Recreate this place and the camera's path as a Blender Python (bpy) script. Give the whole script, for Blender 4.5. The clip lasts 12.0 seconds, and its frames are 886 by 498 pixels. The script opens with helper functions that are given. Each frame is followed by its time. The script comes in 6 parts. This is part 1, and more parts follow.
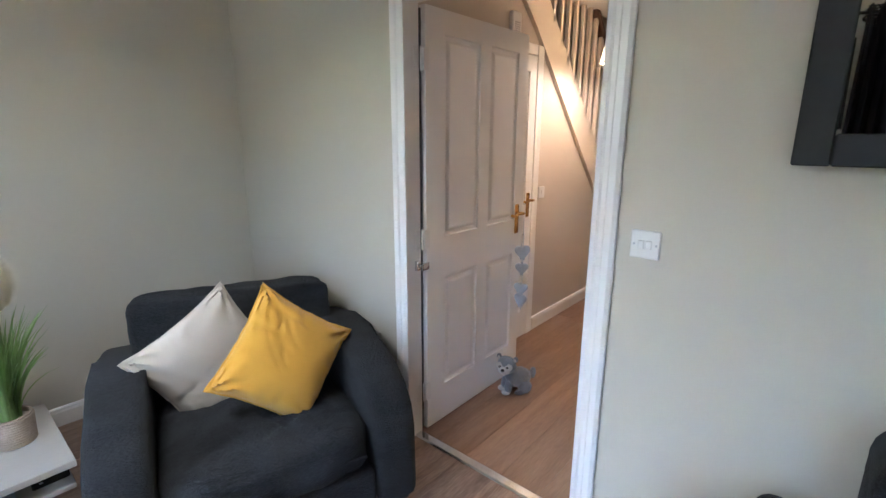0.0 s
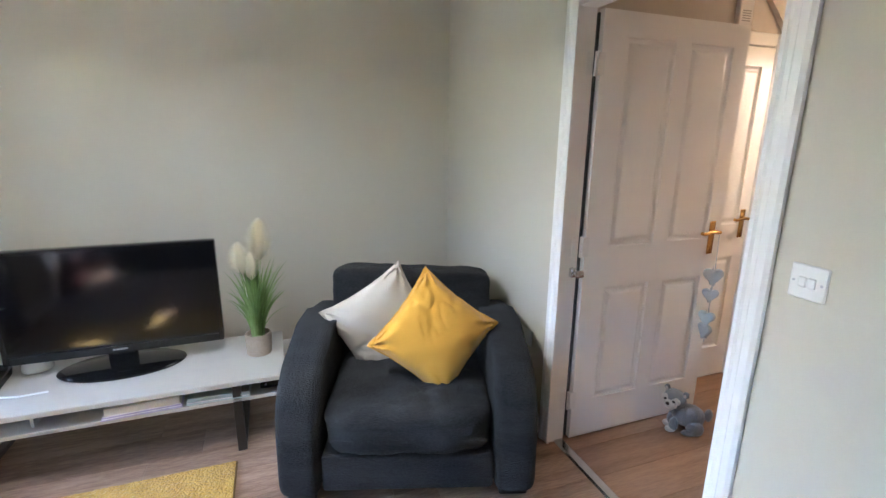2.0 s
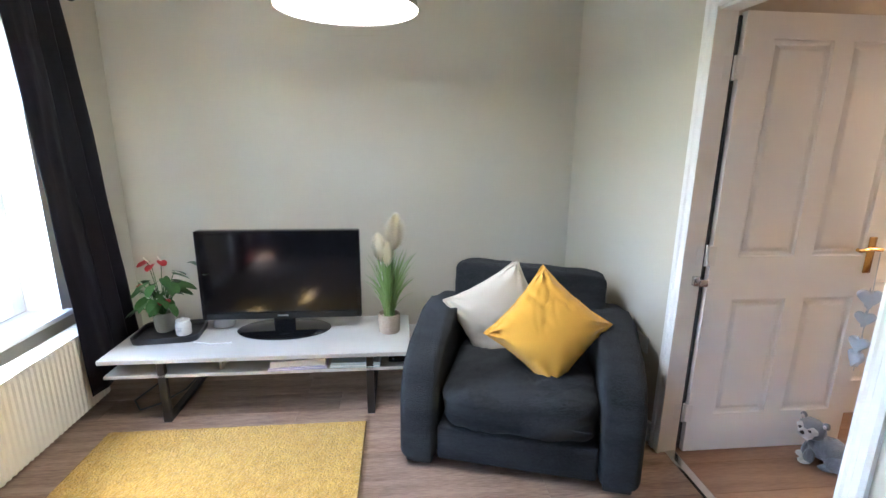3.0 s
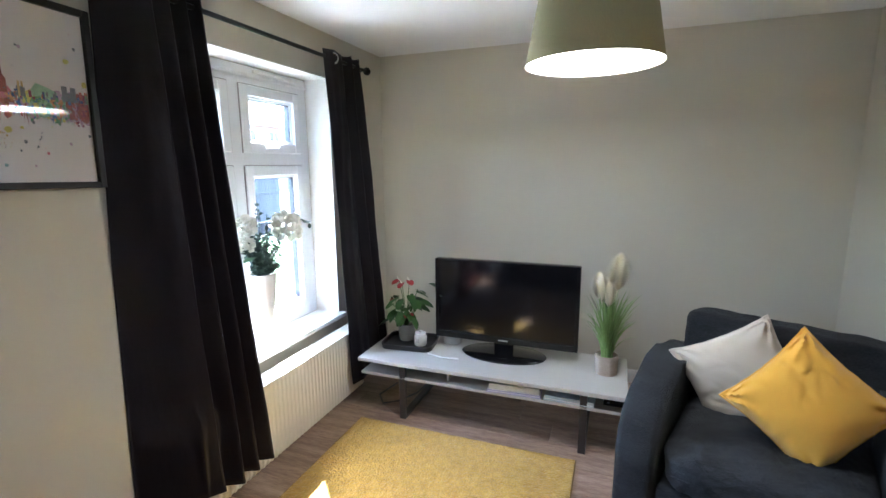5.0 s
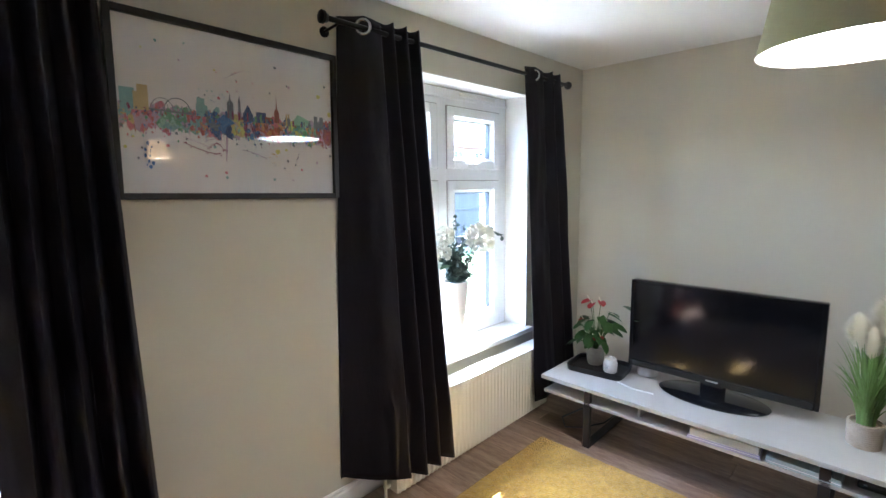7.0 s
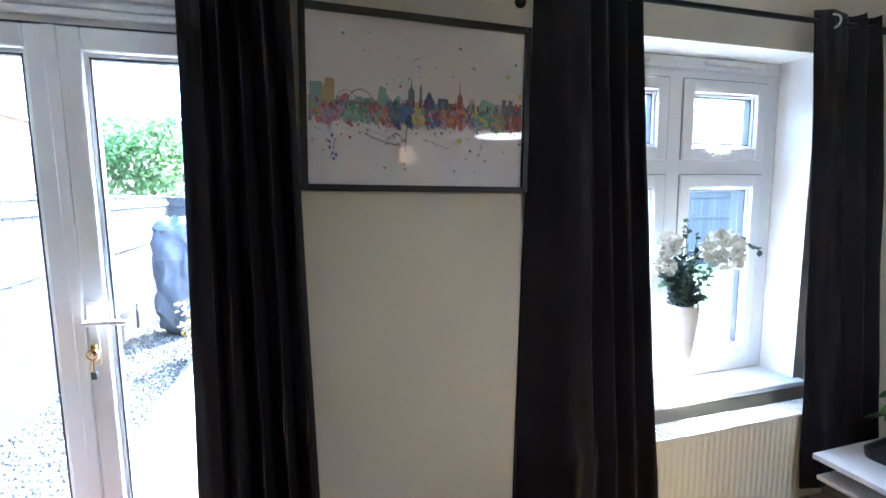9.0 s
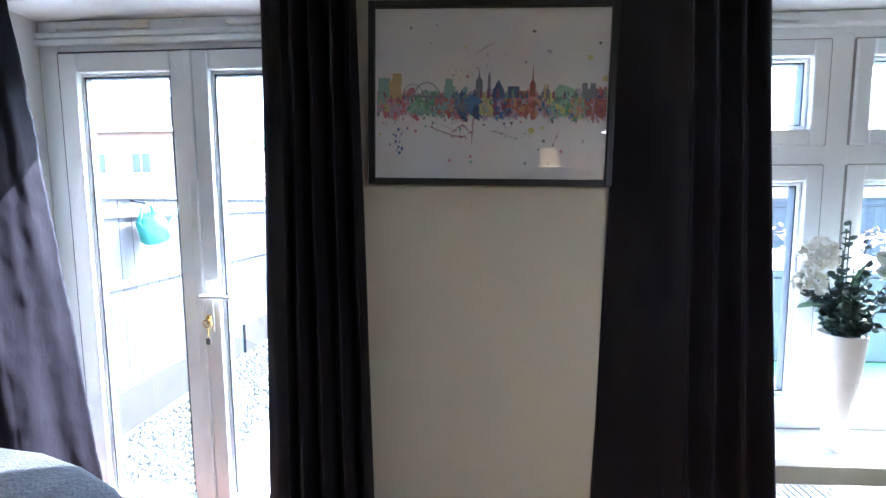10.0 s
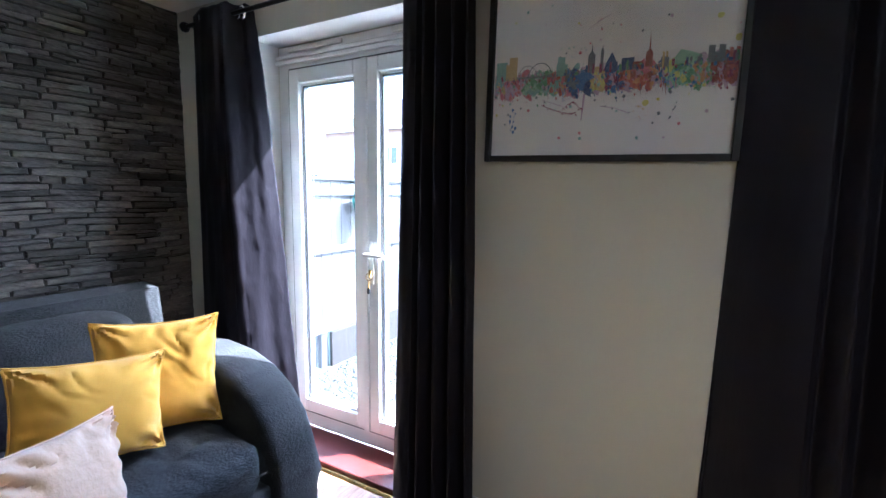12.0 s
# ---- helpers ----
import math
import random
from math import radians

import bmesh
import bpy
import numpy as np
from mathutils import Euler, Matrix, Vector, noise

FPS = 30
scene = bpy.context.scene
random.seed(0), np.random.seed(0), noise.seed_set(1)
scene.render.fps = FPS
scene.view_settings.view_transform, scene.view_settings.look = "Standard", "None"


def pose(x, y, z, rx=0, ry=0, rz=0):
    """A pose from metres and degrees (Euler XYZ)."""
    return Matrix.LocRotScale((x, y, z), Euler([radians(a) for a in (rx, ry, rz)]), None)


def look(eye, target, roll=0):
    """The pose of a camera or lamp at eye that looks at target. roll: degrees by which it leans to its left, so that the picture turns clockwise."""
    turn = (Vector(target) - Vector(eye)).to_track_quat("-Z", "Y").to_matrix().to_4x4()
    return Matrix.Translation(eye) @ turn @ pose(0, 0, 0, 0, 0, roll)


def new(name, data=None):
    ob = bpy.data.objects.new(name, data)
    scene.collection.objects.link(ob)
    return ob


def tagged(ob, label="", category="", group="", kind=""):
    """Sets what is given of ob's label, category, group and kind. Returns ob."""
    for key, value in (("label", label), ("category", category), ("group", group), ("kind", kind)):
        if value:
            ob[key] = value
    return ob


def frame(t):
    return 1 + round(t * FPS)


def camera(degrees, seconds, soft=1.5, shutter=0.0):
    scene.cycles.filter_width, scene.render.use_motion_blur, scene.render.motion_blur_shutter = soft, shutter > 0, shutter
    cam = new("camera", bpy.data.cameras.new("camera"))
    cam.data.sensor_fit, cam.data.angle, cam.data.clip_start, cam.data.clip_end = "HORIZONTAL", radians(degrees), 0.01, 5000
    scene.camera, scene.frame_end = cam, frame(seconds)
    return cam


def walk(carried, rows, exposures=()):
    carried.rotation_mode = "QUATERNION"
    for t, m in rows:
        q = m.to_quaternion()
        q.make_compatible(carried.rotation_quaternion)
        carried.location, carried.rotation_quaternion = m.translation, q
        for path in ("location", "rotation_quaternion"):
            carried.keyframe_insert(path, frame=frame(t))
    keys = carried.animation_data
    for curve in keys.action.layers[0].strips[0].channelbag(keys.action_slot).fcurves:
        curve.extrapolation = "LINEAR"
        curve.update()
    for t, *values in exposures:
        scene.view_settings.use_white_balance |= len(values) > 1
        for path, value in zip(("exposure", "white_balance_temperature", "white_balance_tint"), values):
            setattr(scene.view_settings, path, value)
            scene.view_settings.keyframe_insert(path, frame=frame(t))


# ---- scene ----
cam = camera(87.2, 12.0)
PATH = [
    (0, (0.697, -0.187, 1.471), (-0.576, 1.28, 0.992), 0.1),
    (0.5, (0.713, -0.078, 1.448), (-0.714, 1.24, 0.971), 0.2),
    (1, (0.754, -0.004, 1.452), (-0.827, 1.125, 0.976), 0.4),
    (1.5, (0.835, 0.033, 1.468), (-0.881, 0.942, 0.991), 0.6),
    (2, (0.966, 0.028, 1.492), (-0.854, 0.704, 1.012), 0.6),
    (2.5, (1.069, 0.032, 1.509), (-0.829, 0.442, 1.028), 0.5),
    (3, (1.134, -0.023, 1.501), (-0.801, 0.163, 1.03), 0.6),
    (3.5, (1.179, -0.063, 1.533), (-0.765, -0.117, 1.068), 0.4),
    (3.7, (1.195, -0.079, 1.543), (-0.747, -0.231, 1.088), 0.3),
    (5.3, (1.236, -0.082, 1.563), (-0.573, -0.865, 1.227), -0.5),
    (5.5, (1.231, -0.078, 1.564), (-0.554, -0.918, 1.236), -0.5),
    (6, (1.241, -0.094, 1.566), (-0.468, -1.087, 1.259), -0.5),
    (6.5, (1.233, -0.076, 1.561), (-0.349, -1.266, 1.274), -0.6),
    (7, (1.212, -0.065, 1.539), (-0.204, -1.451, 1.27), -0.8),
    (7.2, (1.188, -0.068, 1.528), (-0.149, -1.532, 1.264), -0.8),
    (8.8, (0.907, -0.204, 1.496), (0.252, -2.078, 1.254), -0.6),
    (9, (0.867, -0.216, 1.493), (0.302, -2.12, 1.256), -0.6),
    (9.5, (0.733, -0.232, 1.467), (0.453, -2.2, 1.249), -0.6),
    (10, (0.518, -0.238, 1.442), (0.635, -2.225, 1.243), -0.4),
    (10.5, (0.359, -0.256, 1.423), (0.823, -2.191, 1.226), 0.0),
    (11, (0.259, -0.277, 1.398), (0.935, -2.148, 1.192), 0.4),
    (11.5, (0.181, -0.277, 1.394), (1.005, -2.085, 1.169), 0.5),
    (12, (0.097, -0.206, 1.392), (1.091, -1.924, 1.148), 0.6),
]
walk(cam, [(t, look(eye, target, roll)) for t, eye, target, roll in PATH],
     exposures=[(0, 5.52, 5300, 11), (1.0, 5.6, 5380, 11), (2.0, 5.82, 5380, 10.5), (2.5, 5.9, 5340, 10), (3.5, 6.17, 5310, 9.5), (5.5, 5.44, 5330, 9.5), (7.0, 5.64, 5310, 9.5), (9.0, 5.42, 4980, 10.5), (9.5, 5.34, 4950, 10.5), (10.5, 5.04, 4940, 10.5), (11.0, 4.94, 4930, 10.5), (12.0, 5.06, 4920, 10)])

# ---- world and sun ----
SUN_AZ, SUN_EL = 43.0, 46.0            # heading of the sunlight across the plan, and its steepness
sun_way = Vector((math.cos(radians(SUN_AZ)) * math.cos(radians(SUN_EL)), math.sin(radians(SUN_AZ)) * math.cos(radians(SUN_EL)), -math.sin(radians(SUN_EL))))
sun = new("sun", bpy.data.lights.new("sun", "SUN"))
sun.data.energy, sun.data.angle, sun.data.color = 2.3, radians(0.6), (1.0, 0.95, 0.88)
sun.matrix_world = Matrix.Translation((1.5, -6, 8)) @ sun_way.to_track_quat("-Z", "Y").to_matrix().to_4x4()
world = bpy.data.worlds.new("sky")
scene.world = world
world.use_nodes = True
wn = world.node_tree.nodes
sky = wn.new("ShaderNodeTexSky")
sky.sky_type, sky.sun_disc = "NISHITA", False
sky.sun_elevation = radians(SUN_EL)
sky.sun_rotation = math.atan2(-sun_way.x, -sun_way.y)
sky.air_density, sky.dust_density, sky.ozone_density = 1.0, 2.5, 1.0
world.node_tree.links.new(sky.outputs[0], wn["Background"].inputs[0])
wn["Background"].inputs[1].default_value = 0.15


# ---- materials ----
def material(name, base, second=None, rough=0.6, metal=0.0, scale=3.0, fine=60.0, amount=0.5, bump=0.05, bump_scale=None,
             stretch=(1, 1, 1), per_piece=0.0, per_island=False, sheen=0.0, coat=0.0, spec=0.5, rough_var=0.08, coords="Object"):
    """A surface of two colours mixed at two scales, with fine relief."""
    m = bpy.data.materials.new(name)
    m.use_nodes = True
    n, l = m.node_tree.nodes, m.node_tree.links
    b = n["Principled BSDF"]
    second = second or tuple(c * 0.82 for c in base)
    tc, mp = n.new("ShaderNodeTexCoord"), n.new("ShaderNodeMapping")
    mp.inputs["Scale"].default_value = stretch
    l.new(tc.outputs[coords], mp.inputs[0])
    vec = mp.outputs[0]
    if per_piece:
        rnd = n.new("ShaderNodeNewGeometry") if per_island else n.new("ShaderNodeObjectInfo")
        rout = rnd.outputs["Random Per Island"] if per_island else rnd.outputs["Random"]
        off = n.new("ShaderNodeVectorMath")
        off.operation = "MULTIPLY_ADD"
        off.inputs[1].default_value = (1, 1, 1)
        comb = n.new("ShaderNodeMath")
        comb.operation = "MULTIPLY"
        comb.inputs[1].default_value = 37.0
        l.new(rout, comb.inputs[0])
        l.new(vec, off.inputs[0])
        l.new(comb.outputs[0], off.inputs[2])
        vec = off.outputs[0]
    big, small = n.new("ShaderNodeTexNoise"), n.new("ShaderNodeTexNoise")
    big.inputs["Scale"].default_value, big.inputs["Detail"].default_value = scale, 5
    small.inputs["Scale"].default_value, small.inputs["Detail"].default_value = fine, 3
    l.new(vec, big.inputs["Vector"])
    l.new(vec, small.inputs["Vector"])
    add = n.new("ShaderNodeMath")
    add.operation = "MULTIPLY_ADD"
    add.inputs[1].default_value = 0.45
    l.new(small.outputs[0], add.inputs[0])
    half = n.new("ShaderNodeMath")
    half.operation = "MULTIPLY"
    half.inputs[1].default_value = 0.55
    l.new(big.outputs[0], half.inputs[0])
    l.new(half.outputs[0], add.inputs[2])
    ramp = n.new("ShaderNodeMapRange")
    ramp.inputs[1].default_value, ramp.inputs[2].default_value = 0.5 - 0.28, 0.5 + 0.28
    ramp.inputs[3].default_value, ramp.inputs[4].default_value = 0.5 - amount, 0.5 + amount
    l.new(add.outputs[0], ramp.inputs[0])
    mix = n.new("ShaderNodeMix")
    mix.data_type = "RGBA"
    l.new(ramp.outputs[0], mix.inputs[0])
    mix.inputs[6].default_value, mix.inputs[7].default_value = (*base, 1), (*second, 1)
    colour = mix.outputs[2]
    if per_piece:
        hsv = n.new("ShaderNodeHueSaturation")
        var = n.new("ShaderNodeMapRange")
        var.inputs[3].default_value, var.inputs[4].default_value = 1 - per_piece, 1 + per_piece
        l.new(rout, var.inputs[0])
        l.new(var.outputs[0], hsv.inputs["Value"])
        l.new(colour, hsv.inputs["Color"])
        colour = hsv.outputs[0]
    l.new(colour, b.inputs["Base Color"])
    rr = n.new("ShaderNodeMapRange")
    rr.inputs[3].default_value, rr.inputs[4].default_value = max(0.02, rough - rough_var), min(1, rough + rough_var)
    l.new(big.outputs[0], rr.inputs[0])
    l.new(rr.outputs[0], b.inputs["Roughness"])
    b.inputs["Metallic"].default_value = metal
    b.inputs["Specular IOR Level"].default_value = spec
    b.inputs["Sheen Weight"].default_value = sheen
    b.inputs["Coat Weight"].default_value = coat
    if bump:
        bp = n.new("ShaderNodeBump")
        bp.inputs["Strength"].default_value, bp.inputs["Distance"].default_value = bump, 0.01
        if bump_scale:
            third = n.new("ShaderNodeTexNoise")
            third.inputs["Scale"].default_value, third.inputs["Detail"].default_value = bump_scale, 2
            l.new(vec, third.inputs["Vector"])
            l.new(third.outputs[0], bp.inputs["Height"])
        else:
            l.new(small.outputs[0], bp.inputs["Height"])
        l.new(bp.outputs[0], b.inputs["Normal"])
    return m


def glow(name, colour, strength, base=(0.9, 0.88, 0.82)):
    m = bpy.data.materials.new(name)
    m.use_nodes = True
    b = m.node_tree.nodes["Principled BSDF"]
    b.inputs["Base Color"].default_value = (*base, 1)
    b.inputs["Emission Color"].default_value = (*colour, 1)
    b.inputs["Emission Strength"].default_value = strength
    b.inputs["Roughness"].default_value = 0.7
    return m


def clear_glass(name, least=0.04, tint=(0.97, 0.985, 0.98)):
    m = bpy.data.materials.new(name)
    m.use_nodes = True
    n, l = m.node_tree.nodes, m.node_tree.links
    n.clear()
    out, mix, fr = n.new("ShaderNodeOutputMaterial"), n.new("ShaderNodeMixShader"), n.new("ShaderNodeLayerWeight")
    tr, gl = n.new("ShaderNodeBsdfTransparent"), n.new("ShaderNodeBsdfGlossy")
    power, scale = n.new("ShaderNodeMath"), n.new("ShaderNodeMath")
    power.operation, power.inputs[1].default_value = "POWER", 5.0
    scale.operation, scale.inputs[1].default_value, scale.inputs[2].default_value = "MULTIPLY_ADD", 0.9, least
    tr.inputs[0].default_value = (*tint, 1)
    gl.inputs["Roughness"].default_value = 0.01
    fr.inputs["Blend"].default_value = 0.5
    l.new(fr.outputs["Facing"], power.inputs[0])
    l.new(power.outputs[0], scale.inputs[0])
    l.new(scale.outputs[0], mix.inputs[0])
    l.new(tr.outputs[0], mix.inputs[1])
    l.new(gl.outputs[0], mix.inputs[2])
    l.new(mix.outputs[0], out.inputs[0])
    return m


M_WALL = material("wall_paint", (0.612, 0.57, 0.468), (0.582, 0.54, 0.442), rough=0.72, scale=1.2, fine=220, amount=0.5, bump=0.06, bump_scale=260)
M_HALL = material("hall_paint", (0.60, 0.54, 0.47), (0.57, 0.51, 0.44), rough=0.7, scale=1.0, fine=200, bump=0.05, bump_scale=240)
M_CEIL = material("ceiling_paint", (0.86, 0.85, 0.82), (0.82, 0.81, 0.78), rough=0.8, scale=1.5, fine=150, bump=0.08, bump_scale=180)
M_GLOSS = material("white_gloss_paint", (0.86, 0.85, 0.82), (0.845, 0.835, 0.80), rough=0.34, scale=2, fine=60, bump=0, rough_var=0.03)
M_UPVC = material("white_upvc", (0.88, 0.89, 0.89), (0.865, 0.875, 0.875), rough=0.3, scale=2, fine=50, bump=0, rough_var=0.03)
M_PLASTIC = material("white_plastic", (0.82, 0.81, 0.78), (0.78, 0.77, 0.74), rough=0.3, scale=12, fine=120, bump=0.0)
M_REVEAL = material("white_reveal_paint", (0.84, 0.83, 0.80), (0.80, 0.79, 0.76), rough=0.6, scale=2, fine=120, bump=0.05)
M_FLOOR = material("oak_laminate", (0.37, 0.255, 0.18), (0.19, 0.115, 0.075), rough=0.42, scale=2.2, fine=24, amount=1.15, bump=0.05, stretch=(9, 0.8, 4), per_piece=0.18, rough_var=0.1)
# copy of the room's laminate, reddened to carry the hall's warm lamplight
M_FLOOR_WARMLIT = material("warmlit_laminate", (0.35, 0.22, 0.14), (0.20, 0.115, 0.07), rough=0.38, scale=2.2, fine=24, amount=0.7, bump=0.05, stretch=(9, 0.8, 4), per_piece=0.12, rough_var=0.1)
M_GAP = material("dark_joint", (0.05, 0.035, 0.025), rough=0.8, bump=0)
M_STONE = material("grey_slate_stone", (0.125, 0.108, 0.091), (0.042, 0.036, 0.031), rough=0.55, scale=14, fine=90, amount=0.9, bump=0.6, bump_scale=70, stretch=(1, 0.5, 1.6), per_piece=0.5, rough_var=0.12)
M_STONES = material("grey_slate_rest", (0.125, 0.108, 0.091), (0.042, 0.036, 0.031), rough=0.55, scale=14, fine=90, amount=0.9, bump=0.6, bump_scale=70, stretch=(1, 0.5, 1.6), per_piece=0.5, per_island=True)
M_JOINT = material("dark_stone_joint", (0.010, 0.0095, 0.009), rough=0.9, bump=0.2)
M_FABRIC = material("charcoal_weave", (0.012, 0.0125, 0.0138), (0.034, 0.0352, 0.038), rough=0.92, scale=9, fine=240, amount=1.35, bump=1.0, bump_scale=250, stretch=(1, 0.33, 1.5), sheen=0.04, spec=0.25)
M_FEET = material("dark_foot_wood", (0.018, 0.015, 0.014), rough=0.5, bump=0.02)
M_CURTAIN = material("black_satin_curtain", (0.0105, 0.0092, 0.0125), (0.0175, 0.0148, 0.020), rough=0.46, scale=5, fine=300, amount=0.5, bump=0.12, bump_scale=45, stretch=(1, 1, 0.35), spec=0.14)
M_BLACKMETAL = material("black_metal", (0.012, 0.011, 0.011), rough=0.35, metal=0.6, scale=20, bump=0.02)
M_CHROME = material("brushed_chrome", (0.72, 0.72, 0.72), rough=0.18, metal=1.0, scale=20, bump=0.0)
M_BRASS = material("polished_brass", (0.72, 0.47, 0.16), (0.62, 0.38, 0.12), rough=0.25, metal=1.0, scale=20, bump=0.0)
M_BLACK = material("black_frame_wood", (0.012, 0.011, 0.012), (0.018, 0.017, 0.017), rough=0.42, scale=6, fine=80, bump=0.05)
M_PAPER = material("print_paper", (0.84, 0.80, 0.79), (0.80, 0.765, 0.755), rough=0.8, scale=5, fine=150, bump=0.02)
M_GLASS = clear_glass("window_glass")
M_PICGLASS = clear_glass("picture_glass", 0.03, (0.97, 0.97, 0.97))
M_YELLOW = material("mustard_cotton", (0.78, 0.43, 0.055), (0.68, 0.36, 0.04), rough=0.85, scale=6, fine=320, amount=0.5, bump=0.35, bump_scale=380, sheen=0.25, spec=0.25)
M_BEIGE = material("stone_linen", (0.60, 0.535, 0.44), (0.54, 0.48, 0.39), rough=0.9, scale=6, fine=300, amount=0.5, bump=0.35, bump_scale=360, sheen=0.2, spec=0.25)
M_PINK = material("blush_velvet", (0.80, 0.54, 0.36), (0.70, 0.46, 0.30), rough=0.7, scale=9, fine=200, amount=0.6, bump=0.25, bump_scale=60, sheen=0.5, spec=0.25)
M_RUG = material("mustard_rug", (0.54, 0.335, 0.065), (0.36, 0.21, 0.032), rough=0.95, scale=34, fine=110, amount=0.95, bump=1.0, bump_scale=95, sheen=0.3, spec=0.15)
M_RUGEDGE = material("rug_binding", (0.20, 0.13, 0.05), rough=0.9, fine=200, bump=0.3)
M_TABLE = material("pale_taupe_laminate", (0.47, 0.44, 0.385), (0.43, 0.40, 0.35), rough=0.42, scale=3, fine=60, amount=0.5, bump=0.03, stretch=(3, 0.6, 1))
M_BROWNMETAL = material("dark_bronze_metal", (0.05, 0.042, 0.036), rough=0.45, metal=0.5, scale=10, bump=0.03)
M_TVBODY = material("gloss_black_plastic", (0.006, 0.006, 0.007), rough=0.12, scale=4, bump=0.0, rough_var=0.04)
M_SCREEN = material("tv_screen", (0.004, 0.004, 0.005), rough=0.10, scale=2, bump=0.0, rough_var=0.03)
M_SILVER = material("silver_mark", (0.6, 0.6, 0.62), rough=0.3, metal=0.8, bump=0)
M_LEAF = material("green_leaf", (0.026, 0.075, 0.014), (0.055, 0.12, 0.022), rough=0.45, scale=14, fine=60, bump=0.1, per_piece=0.25, per_island=True)
M_RED = material("red_spathe", (0.42, 0.018, 0.018), (0.30, 0.01, 0.012), rough=0.35, scale=20, bump=0.05)
M_GRASS = material("grass_blade", (0.14, 0.27, 0.06), (0.34, 0.44, 0.20), rough=0.5, scale=20, bump=0, per_piece=0.3, per_island=True)
M_PLUME = material("cream_plume", (0.93, 0.90, 0.79), (0.88, 0.84, 0.71), rough=0.95, scale=30, bump=0.0, sheen=0.4)
M_ROPE = material("rope_pot", (0.46, 0.37, 0.28), (0.33, 0.26, 0.19), rough=0.9, scale=20, fine=160, amount=0.7, bump=0.4)
M_CONCRETE = material("grey_clay_pot", (0.34, 0.31, 0.28), (0.27, 0.25, 0.22), rough=0.7, scale=10, fine=80, bump=0.2)
M_TRAY = material("black_tray", (0.012, 0.011, 0.012), rough=0.4, scale=10, bump=0.03)
M_WAX = material("candle_jar", (0.70, 0.68, 0.64), (0.64, 0.62, 0.58), rough=0.25, scale=14, bump=0.02)
M_GREYPRINT = material("grey_print", (0.38, 0.36, 0.35), rough=0.7, bump=0)
M_LILAC = material("lilac_folder", (0.47, 0.42, 0.60), rough=0.5, scale=10, bump=0.02)
M_CREAMBOX = material("cream_card", (0.72, 0.68, 0.58), rough=0.7, scale=10, bump=0.03)
M_MINT = material("pale_blue_folder", (0.50, 0.58, 0.58), rough=0.5, scale=10, bump=0.02)
M_SHADE = material("sage_drum_shade", (0.42, 0.39, 0.235), (0.38, 0.35, 0.205), rough=0.85, scale=4, fine=240, bump=0.2, bump_scale=300, stretch=(1, 1, 0.3))
M_DIFFUSER = glow("lit_diffuser", (1.0, 0.93, 0.82), 0.7)
M_HALLSHADE = glow("lit_cream_shade", (1.0, 0.62, 0.30), 0.12, (0.75, 0.65, 0.5))
M_CERAMIC = material("cream_ceramic", (0.72, 0.68, 0.64), (0.68, 0.64, 0.60), rough=0.3, scale=6, bump=0.02)
M_EUCA = material("eucalyptus_leaf", (0.045, 0.075, 0.06), (0.085, 0.115, 0.09), rough=0.55, scale=20, bump=0.0, per_piece=0.35, per_island=True)
M_PETAL = material("ivory_petal", (0.80, 0.77, 0.68), (0.72, 0.68, 0.56), rough=0.7, scale=20, bump=0.05)
M_STEP = material("red_brown_step", (0.13, 0.028, 0.022), (0.09, 0.018, 0.014), rough=0.32, scale=6, fine=60, bump=0.05, stretch=(0.6, 4, 1))
M_RAD = material("radiator_enamel", (0.78, 0.745, 0.645), (0.75, 0.715, 0.615), rough=0.35, scale=3, bump=0.01)
M_PLUSH = material("grey_plush", (0.23, 0.25, 0.28), (0.16, 0.175, 0.20), rough=0.95, scale=30, fine=160, bump=0.8, bump_scale=140, sheen=0.4)
M_PLUSHW = material("white_plush", (0.62, 0.60, 0.58), rough=0.95, scale=30, fine=160, bump=0.8, bump_scale=140, sheen=0.4)
M_HEART = material("pale_blue_felt", (0.47, 0.53, 0.60), (0.40, 0.46, 0.53), rough=0.95, scale=20, fine=150, bump=0.3, sheen=0.3)
M_MIRROR = material("mirror_glass", (0.9, 0.91, 0.9), rough=0.01, metal=1.0, bump=0, rough_var=0.005)
M_FENCE = material("weathered_fence", (0.060, 0.058, 0.061), (0.042, 0.041, 0.043), rough=0.85, scale=3, fine=40, amount=0.7, bump=0.3, stretch=(6, 6, 0.6), per_piece=0.2)
M_GRAVELBOARD = material("brown_gravel_board", (0.013, 0.0095, 0.010), (0.009, 0.0065, 0.007), rough=0.8, scale=3, fine=40, bump=0.3, stretch=(1, 1, 4))
M_GRAVEL = material("pale_gravel", (0.052, 0.052, 0.054), (0.012, 0.0118, 0.0122), rough=0.9, scale=30, fine=80, amount=0.9, bump=1.0, bump_scale=50, per_piece=0.3, per_island=True)
M_PATIO = material("pale_patio_slab", (0.40, 0.39, 0.37), (0.33, 0.32, 0.30), rough=0.85, scale=5, fine=60, bump=0.3, per_piece=0.08)
M_GROUND = material("garden_ground", (0.11, 0.115, 0.07), (0.07, 0.08, 0.04), rough=0.95, scale=0.6, fine=14, amount=0.8, bump=0.6)
M_LAWN = material("lawn", (0.07, 0.17, 0.045), (0.12, 0.24, 0.07), rough=0.95, scale=8, fine=120, bump=0.8)
M_BRICK = material("red_brick", (0.36, 0.22, 0.18), (0.27, 0.16, 0.13), rough=0.85, scale=1.0, fine=16, amount=0.7, bump=0.3)
